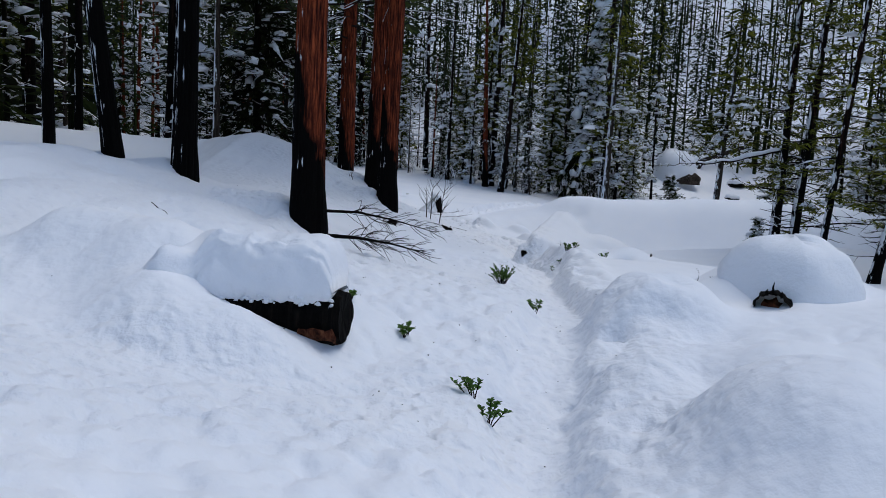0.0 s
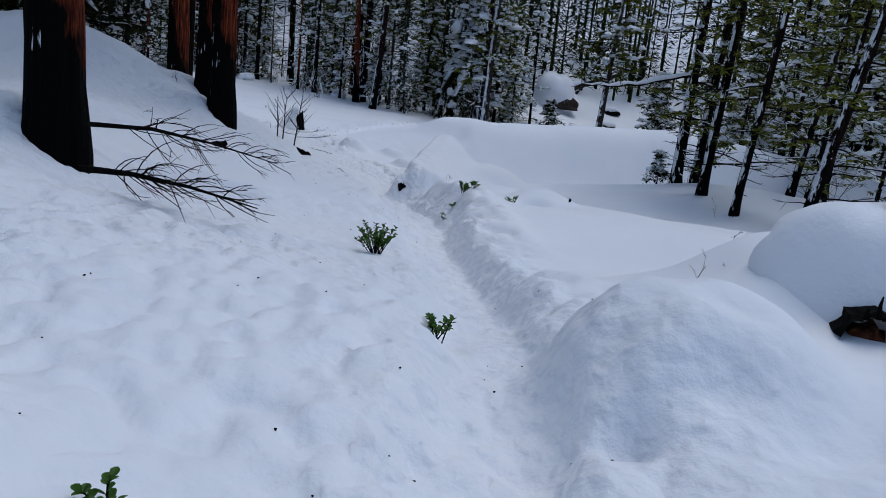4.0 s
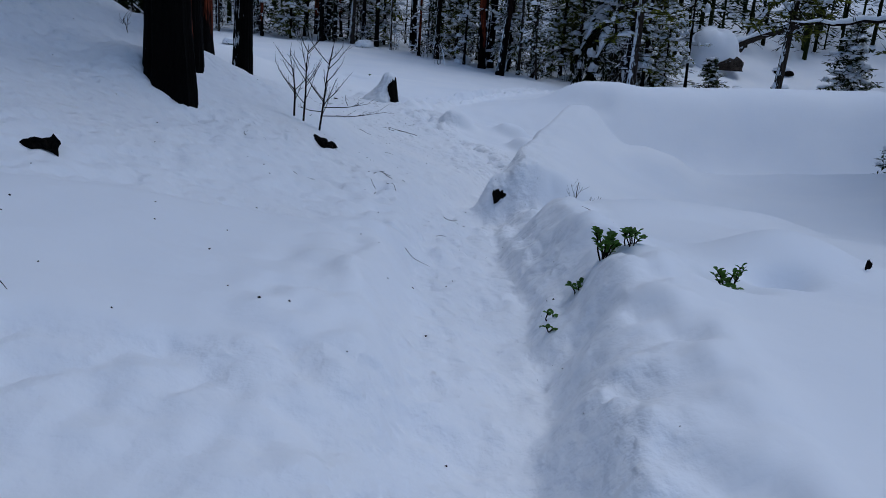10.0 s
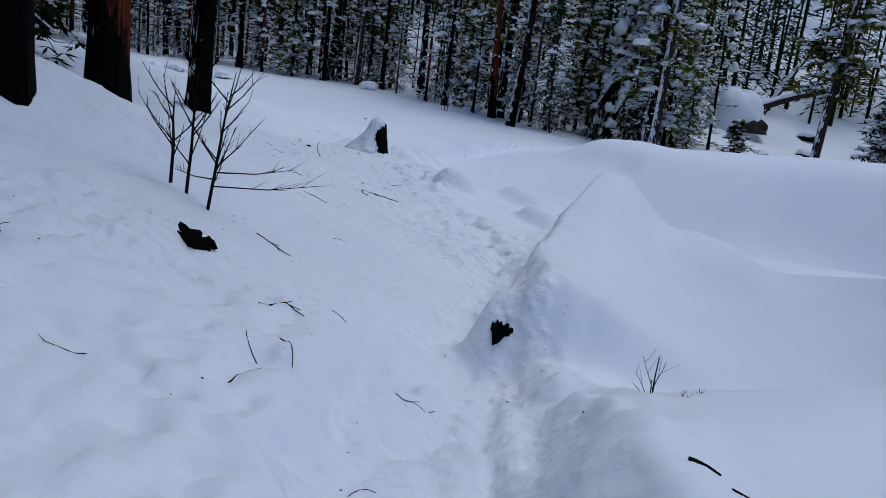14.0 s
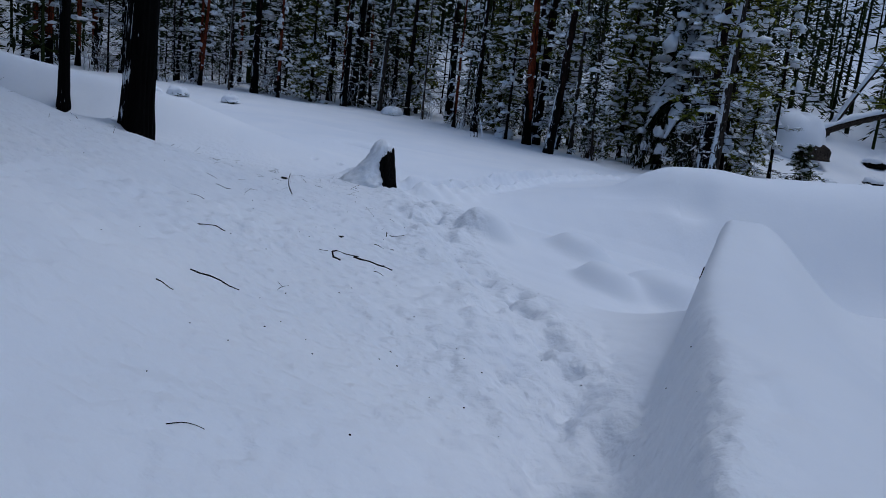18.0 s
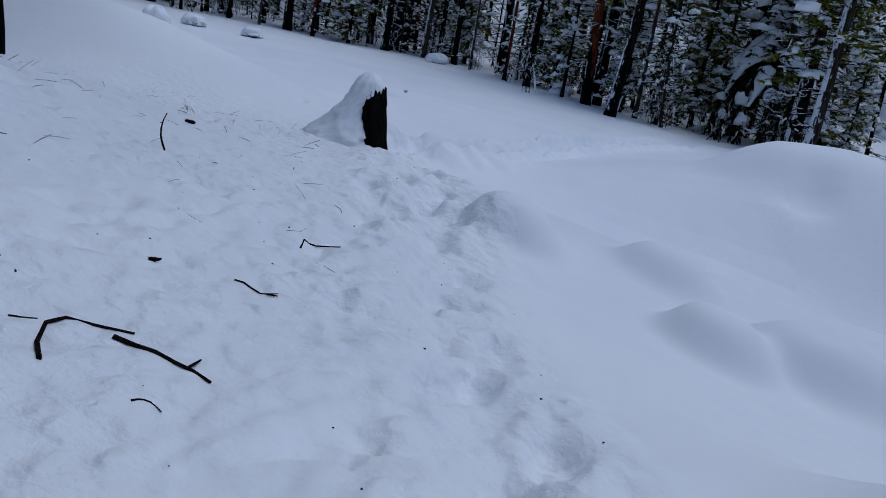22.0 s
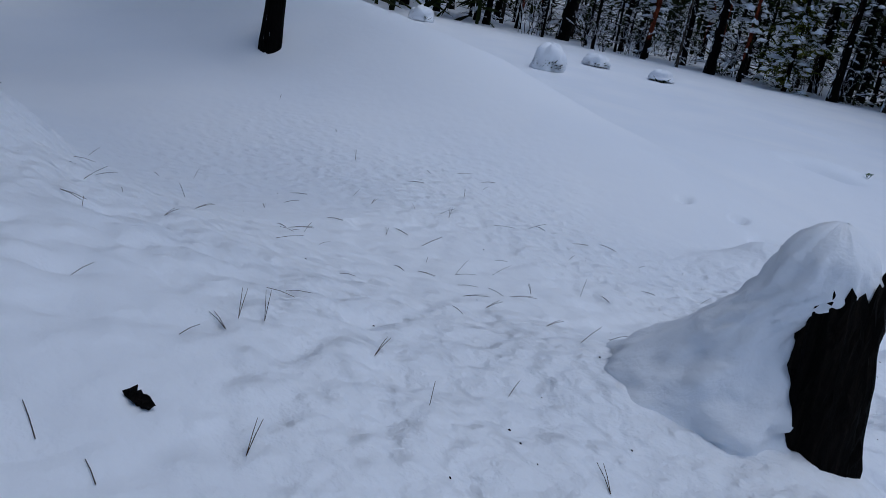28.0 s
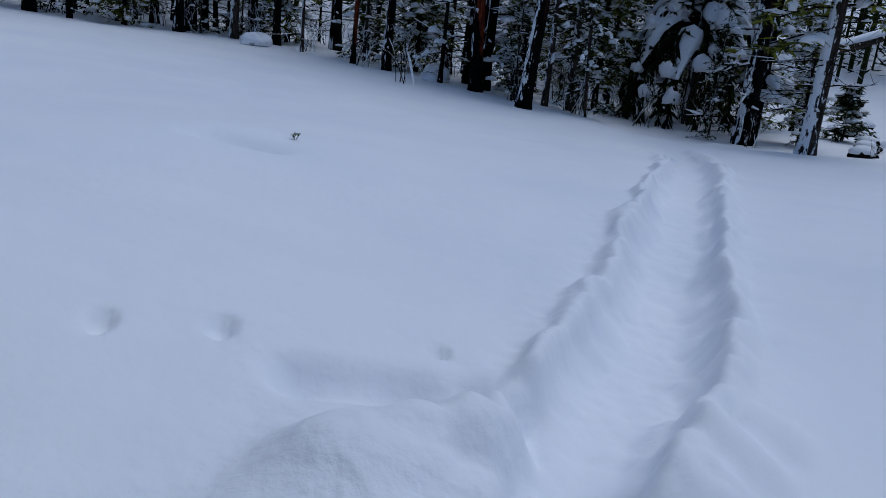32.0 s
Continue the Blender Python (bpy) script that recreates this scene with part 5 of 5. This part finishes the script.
def sapling(base, top, seed, boughs, label, long_low=0.0):
    rs = random.Random(seed)
    b, t = Vector(base), Vector(top)
    root = thing("bare_sapling", Matrix.Translation(b), label, "sapling", "bare saplings beside the trail")
    t = t - b
    pts = [Vector((0, 0, -0.15)), t * 0.3 + Vector((0.01, 0, 0)), t * 0.65 + Vector((-0.01, 0.01, 0)), t]
    stem = Shape()
    stem.tube(pts, [0.016, 0.013, 0.009, 0.003], 7, False)
    part("stem", stem, TWIG, root)
    ends = [(rs.uniform(0.2, 0.9), rs.uniform(0, 6.28), rs.uniform(0.25, 0.55)) for _ in range(boughs)]
    if long_low:
        ends += [(0.22, -0.1, long_low), (0.3, 0.3, 0.7 * long_low), (0.26, 2.9, 0.35)]
    for u, a, L in ends:
        p, d = at_limb(pts, u)
        v = Vector((math.cos(a), math.sin(a) * 0.6, 1.1 if (u, a, L) in ends[:boughs] else 0.08)).normalized()
        line = [p, p + v * L * 0.5 + Vector((0, 0, -0.01)), p + v * L + Vector((0, 0, 0.05 * L))]
        w = Shape()
        w.tube(line, [0.007, 0.005, 0.002], 5, False)
        for _ in range(6):
            q, dd = at_limb(line, rs.uniform(0.35, 1))
            e = (dd + Vector((rs.uniform(-0.7, 0.7), rs.uniform(-0.7, 0.7), rs.uniform(-0.2, 0.9)))).normalized() * L * rs.uniform(0.12, 0.35)
            w.tube([q, q + e], [0.003, 0.001], 3, False)
        part("bough", w, TWIG, root, kind="stuff")
    return root


sapling((-0.04, 22.9, -0.4), (0.12, 23.0, 0.72), 1, 14, "leaning leafless sapling with long low side twigs", 0.95)
sapling((-0.3, 23.15, -0.24), (-0.25, 23.2, 0.72), 2, 12, "upright leafless sapling in snow")
sapling((-0.42, 23.1, -0.12), (-0.45, 23.2, 0.5), 3, 8, "short leafless sapling in snow")
for x, y, h, n, sd in ((-2.65, 22.9, 0.45, 3, 5), (4.55, 11.5, 0.5, 4, 6), (3.6, 10.3, 0.3, 2, 7), (4.18, 11.1, 0.4, 1, 8), (13.0, 28.9, 0.8, 5, 9), (11.6, 24.0, 0.6, 4, 10), (3.33, 20.75, 0.46, 2, 11), (3.52, 20.78, 0.22, 1, 12), (3.6, 20.8, 0.22, 1, 14), (-14.5, 45.0, 1.0, 5, 13)):
    sh = bare_shrub(500 + sd, h, n, 0.35, 2, label="thin leafless twigs standing out of the snow", group="bare twigs in the snow", thick=0.006)
    sh.matrix_basis = Matrix.Translation(on_snow(x, y))


# ---- burnt chunks, rotten wood ----
def chunk(x, y, size, seed, mat, label, lift=0.0, turn=0.0, name="charred_wood_chunk"):
    """A jagged, splintered piece of burnt wood: thick at one end, ragged at both."""
    rs = random.Random(seed)
    s = Shape()
    rings, sides = 9, 11
    keel = [rs.uniform(0.35, 1.4) for _ in range(sides)]
    for i in range(rings):
        u = i / (rings - 1)
        for k in range(sides):
            a = 2 * math.pi * k / sides
            f = (0.95 - 0.5 * u) * keel[k] * (1 + 0.38 * rs.uniform(-1, 1))
            ragged = 0.16 * size[0] * rs.uniform(-1, 1) * (1.0 if i in (0, rings - 1) else 0.25)
            s.v.append(((u - 0.5) * size[0] + ragged, size[1] * 0.5 * f * math.cos(a), size[2] * 0.5 * f * math.sin(a)))
    for i in range(rings - 1):
        for k in range(sides):
            k2 = (k + 1) % sides
            s.f.append((i * sides + k, (i + 1) * sides + k, (i + 1) * sides + k2, i * sides + k2))
    s.f.append(tuple(range(sides)))
    s.f.append(tuple((rings - 1) * sides + k for k in range(sides))[::-1])
    ob = new(name, s.mesh(name, mat))
    ob.matrix_basis = Matrix.Translation(on_snow(x, y, lift)) @ Matrix.Rotation(radians(turn), 4, "Z")
    return tagged(ob, label, "wood chunk")


chunk(0.2, 21.97, (0.28, 0.17, 0.22), 1, CHAR, "charred log end showing in a hollow of the snow", 0.0, -15)
chunk(2.57, 22.95, (0.17, 0.14, 0.24), 2, CHAR, "black wedge of burnt wood at the foot of a drift", 0.03, 30)
chunk(-1.1, 17.5, (0.22, 0.14, 0.18), 4, CHAR, "burnt broken branch stub on the snow", 0.03, 200)
rot = thing("rotten_log", Matrix.Translation((3.9, 8.82, -0.1)) @ Matrix.Rotation(radians(63), 4, "Z"), "rotten red-brown log end under an overhang of snow", "log")
core, shell = Shape(), Shape()
core.tube([(0.0, 0.02, -0.03), (0.05, 0.0, -0.03), (0.5, 0, 0.0)], [0.11, 0.14, 0.15], 22, True, 0.16, 5)
shell.tube([(-0.07, 0, 0.0), (-0.02, 0, 0.0), (0.06, 0, 0), (0.25, 0, 0.01), (0.6, 0, 0.0)], [0.2, 0.21, 0.215, 0.21, 0.2], 30, False, 0.12, 6)
for k in (2, 4, 5, 7):
    q = radians(50 + 80 * k / 8)
    foot = Vector((-0.05, 0.19 * math.cos(q), 0.19 * math.sin(q)))
    tall = 0.03 + 0.07 * abs(math.sin(k * 1.9)) + (0.05 if k == 4 else 0)
    shell.tube([foot, foot + Vector((0.0, 0.01, tall * 0.6)), foot + Vector((0.01, 0, tall))], [0.022, 0.016, 0.004], 5, True, 0.3, 40 + k)
part("heartwood", core, ROT_WOOD, rot, "crumbling red-brown wood")
part("bark", shell, CHAR, rot, "charred bark")
part("snow_cap", moved(snow_lump(0.72, 0.86, 0.78, 33, 18, 34, 0.07, 0.6), Matrix.Translation((0.88, -0.12, 0.0))), CAP_SNOW, rot, "overhanging cap of snow", True)
chunk(5.94, 31.4, (0.06, 0.05, 0.12), 8, CHAR, "small burnt stub in the snow", 0.03)
chunk(4.82, 17.38, (0.04, 0.04, 0.09), 9, CHAR, "small burnt stub in the snow", 0.04)
chunk(0.29, 30.92, (0.06, 0.04, 0.04), 10, CHAR, "charred stick end in the snow", 0.01, 40)
chunk(-1.6, 35.19, (0.1, 0.06, 0.05), 11, CHAR, "charred stick end in the snow", 0.01, 10)

crack = Shape()
rs = random.Random(7)
foot, head = Vector((4.58, 30.4, -1.43)), Vector((4.72, 31.25, -1.0))
crack.tube([foot.lerp(head, i / 9) + Vector((rs.uniform(-0.02, 0.02), 0, rs.uniform(-0.03, 0.03))) for i in range(10)], [0.02, 0.05, 0.08, 0.06, 0.085, 0.065, 0.08, 0.05, 0.05, 0.02], 9, True, 0.3, 3)
tagged(new("buried_log_bark", crack.mesh("buried_log_bark", CHAR)), "dark bark of a buried log in the drift's side", "log")

# snow-topped shrubs and boulders
for x, y, s3, sd in ((-15.6, 60.5, (0.8, 0.8, 0.85), 1), (-27, 66, (0.8, 0.8, 0.6), 2), (-16.2, 65.5, (0.7, 0.6, 0.45), 3), (-13.3, 66.0, (0.6, 0.6, 0.35), 4), (2.6, 72.5, (0.7, 0.6, 0.6), 5), (-5.5, 77.5, (0.8, 0.7, 0.5), 6)):
    b = thing("snowy_shrub", Matrix.Translation(on_snow(x, y, -0.1)), "low shrub buried under a round cap of snow", "shrub", "snow-capped shrubs")
    sp = Shape()
    rs = random.Random(sd)
    for _ in range(150 if s3[2] > 0.8 else 30):
        a = rs.uniform(0, 6.28)
        d = Vector((math.cos(a), math.sin(a), rs.uniform(0.0, 0.6))).normalized()
        sp.sprig(Vector((d.x * s3[0] * 0.5, d.y * s3[1] * 0.5, rs.uniform(0.1, 0.4) * s3[2])), d, d.cross(Vector((0, 0, 1))).normalized(), 0.35, 0.09)
    part("foliage", sp, FOLIAGE_DARK, b, kind="stuff")
    part("snow_cap", moved(snow_lump(s3[0] * 0.88, s3[1] * 0.88, s3[2] * 0.95, sd, 14, 28, 0.14, 0.7), Matrix.Translation((-0.08, 0.05, 0.22))), CAP_SNOW, b, "round cap of snow", True)
b = thing("snowy_shrub", Matrix.Translation(on_snow(-12.1, 45.8, -0.1)), "bent green shrub flattened under snow", "shrub", "snow-capped shrubs")
sp = Shape()
rs = random.Random(77)
for _ in range(160):
    p = Vector((rs.uniform(-0.7, 0.7), rs.uniform(-0.4, 0.2), rs.uniform(0.05, 0.3)))
    d = Vector((rs.uniform(-1, 1), rs.uniform(-1, 0.2), rs.uniform(-0.4, 0.4))).normalized()
    sp.sprig(p, d, d.cross(Vector((0, 0.3, 1))).normalized(), 0.28, 0.06)
part("foliage", sp, FOLIAGE_DARK, b, kind="stuff")
part("snow_cap", moved(snow_lump(0.6, 0.42, 0.34, 9, 12, 22, 0.14, 0.7), Matrix.Translation((-0.1, 0.2, 0.22))), CAP_SNOW, b, "cap of snow", True)

# boulder and fallen trunks in the hollow on the right
bx, by = 25.8, 85.4
rk = thing("boulder", Matrix.Translation(on_snow(bx, by)), "large boulder under a smooth dome of snow", "boulder")
part("stone", moved(snow_lump(1.9, 1.7, 1.1, 21, 12, 22, 0.12), Matrix.Translation((0.5, -0.35, 0.0))), BARK_GREY, rk)
part("snow_cap", moved(snow_lump(2.35, 2.1, 3.0, 22, 14, 30, 0.07, 0.6), Matrix.Translation((-0.1, 0.3, 0.4))), CAP_SNOW, rk, "smooth dome of snow", True)


def long_log(a, b, r, seed, label):
    a, b = Vector(a), Vector(b)
    root = thing("fallen_log", Matrix.Translation(a), label, "log", "fallen trunks in the hollow")
    d = b - a
    s, w = Shape(), Shape()
    pts = [d * (i / 8) + Vector((0, 0, 0.06 * math.sin(i * 1.3 + seed))) for i in range(9)]
    s.tube(pts, [r * (1 - 0.05 * i) for i in range(9)], 10, True, 0.08, seed)
    part("trunk", s, BARK_GREY, root)
    w.pad([p + Vector((0, 0, r * 0.75)) for p in pts], [r * 2.0] * 9, 0.6, random.Random(seed))
    part("snow_cap", w, CAP_SNOW, root, "snow lying along the trunk", True)


long_log((24.6, 86.6, 1.2), (33.5, 87.2, 4.5), 0.36, 1, "fallen trunk lying aslant, capped with snow")
long_log((29.5, 92.4, 0.4), (35.2, 93.5, 10.0), 0.28, 2, "broken trunk leaning up from the hollow")
long_log((4.9, 61.7, -1.62), (7.0, 61.5, -1.75), 0.16, 3, "dark log at the edge of the snow")
for x, y, k, sd in ((21.5, 70, 0.5, 1), (24, 73.5, 0.6, 2), (27, 75, 0.7, 3), (26, 79, 0.5, 4), (29, 78, 0.8, 5), (30, 82, 0.7, 6), (32, 85, 0.8, 7), (18.5, 66, 0.45, 8), (20, 68, 0.5, 9), (17.3, 64.5, 0.5, 12), (23, 68.5, 0.5, 13), (34, 90, 0.9, 14), (28.5, 72, 0.5, 15), (31, 76, 0.6, 16), (25.5, 70.5, 0.4, 17)):
    r2 = thing("rock", Matrix.Translation(on_snow(x, y)), "dark creek rock capped with snow", "rock", "snow-capped creek rocks")
    part("stone", snow_lump(k, k * 0.8, k * 0.6, sd, 8, 14, 0.25), CHAR, r2)
    part("snow_cap", moved(snow_lump(k * 0.95, k * 0.75, k * 0.5, sd + 30, 8, 16, 0.12), Matrix.Translation((0, 0.05, k * 0.4))), CAP_SNOW, r2, smooth_faces=True)

# ---- sticks, needles and bits on the snow ----
def stick(x, y, L, turn, seed, thick=0.006, fork=0, curve=0.15, lift=0.0, rise=0.0):
    rs = random.Random(seed)
    s = Shape()
    c, sn = math.cos(radians(turn)), math.sin(radians(turn))
    line = []
    for i in range(6):
        u = i / 5 - 0.5
        off = curve * L * (0.25 - u * u) * 4
        px, py = x + L * u * c - off * sn, y + L * u * sn + off * c
        line.append(Vector((px - x, py - y, ground_z(px, py) + thick * 0.6 + lift + 0.3 * lift * math.sin(3 * u) + rise * (u + 0.5))))
    z0 = line[0].z
    for p in line:
        p.z -= z0
    s.tube(line, [thick * (1 - 0.1 * i) for i in range(6)], 6, True, 0.15, seed)
    for k in range(fork):
        p, d = at_limb(line, rs.uniform(0.35, 0.75))
        e = (d + Vector((rs.uniform(-1, 1), rs.uniform(-1, 1), 0.1))).normalized() * L * rs.uniform(0.25, 0.45)
        s.tube([p, p + e * 0.5, p + e], [thick * 0.7, thick * 0.6, thick * 0.4], 5, False)
    ob = new("fallen_stick", s.mesh("fallen_stick", TWIG))
    ob.matrix_basis = Matrix.Translation((x, y, z0))
    return tagged(ob, "forked dark stick lying on snow" if fork else "thin dark stick lying on snow", "stick", "sticks on the snow")


stick(0.6, 29.86, 0.46, 75, 1, 0.011, 0, 0.42)
stick(0.84, 29.97, 0.44, -4, 15, 0.011, 1, 0.06)
stick(0.8, 31.08, 0.24, 8, 2, 0.006, 2, 0.05)
stick(0.78, 32.35, 0.3, 40, 3, 0.008, 0, 0.5)
stick(-1.05, 33.58, 0.2, 118, 4, 0.01, 0, 0.2, 0.0, 0.3)
stick(0.98, 21.4, 0.3, 20, 6, 0.006, 2, 0.2)
stick(1.17, 20.7, 0.26, -60, 7, 0.005, 1, 0.1)
stick(1.09, 20.15, 0.2, 55, 8, 0.005, 0, 0.2)
stick(0.46, 23.28, 0.35, -15, 9, 0.007, 2, 0.15)
stick(3.2, 19.6, 0.14, -10, 10, 0.01, 0, 0.05)
stick(3.35, 19.4, 0.2, -40, 11, 0.005, 0, 0.2)
stick(-3.75, 10.3, 0.35, -35, 12, 0.008, 0, 0.1)
stick(-0.6, 28.9, 0.45, 0, 13, 0.007, 0, 0.2)
stick(0.1, 27.2, 0.35, 25, 14, 0.008, 0, 0.1)
rs = random.Random(31)
for k in range(20):
    y = rs.uniform(18, 37)
    x = trail_x(y) - rs.uniform(0.3, 4.2) * (0.5 + 0.5 * rs.random())
    stick(float(x), y, rs.uniform(0.08, 0.3), rs.uniform(0, 180), 100 + k, rs.uniform(0.002, 0.005), 1 if rs.random() < 0.25 else 0, rs.uniform(-0.3, 0.3))


def litter(name, spots, maker, mat, label, category):
    s = Shape()
    for x, y in spots:
        maker(s, x, y)
    ob = new(name, s.mesh(name, mat))
    return tagged(ob, label, category, kind="stuff")


def needle_pair(s, x, y):
    a = rs.uniform(0, math.pi)
    L = rs.uniform(0.09, 0.2)
    p = on_snow(x, y, 0.005)
    steep = rs.uniform(0.2, 0.9) if rs.random() < 0.4 else rs.uniform(-0.02, 0.08)
    for k in range(2 if rs.random() < 0.45 else 1):
        d = Vector((math.cos(a + 0.14 * k), math.sin(a + 0.14 * k), steep)).normalized()
        q = p + d * L
        q.z = max(q.z, ground_z(q.x, q.y) + 0.003)
        m = p.lerp(q, 0.5) + Vector((0, 0, 0.006))
        s.tube([p, m, q], [0.0017, 0.0017, 0.0012], 3, False)


spots = []
for _ in range(210):
    x, y = rs.gauss(-2.6, 1.9), rs.gauss(37.0, 3.2)
    if x < 0.3 and 32 < y < 41.3:
        spots.append((x, y))
litter("pine_needles", spots, needle_pair, NEEDLE, "long dry brown pine needles strewn on snow", "needles")


def crumb(s, x, y):
    r = rs.uniform(0.003, 0.009)
    s.blob(on_snow(x, y, 0.002), (r, r * rs.uniform(0.5, 1), r * 0.7), rs, 3, 5, 0.4)


spots = [(1.9, 29.1), (2.5, 29.57), (1.47, 28.4), (2.07, 30.9), (0.81, 33.15), (0.9, 35.6)]
for _ in range(360):
    y = rs.uniform(5, 41)
    x = float(trail_x(y)) - abs(rs.gauss(0, 2.6)) + 0.8
    spots.append((x, y))
litter("bark_crumbs", spots, crumb, CHAR, "dark bark crumbs and cone scales on snow", "litter")
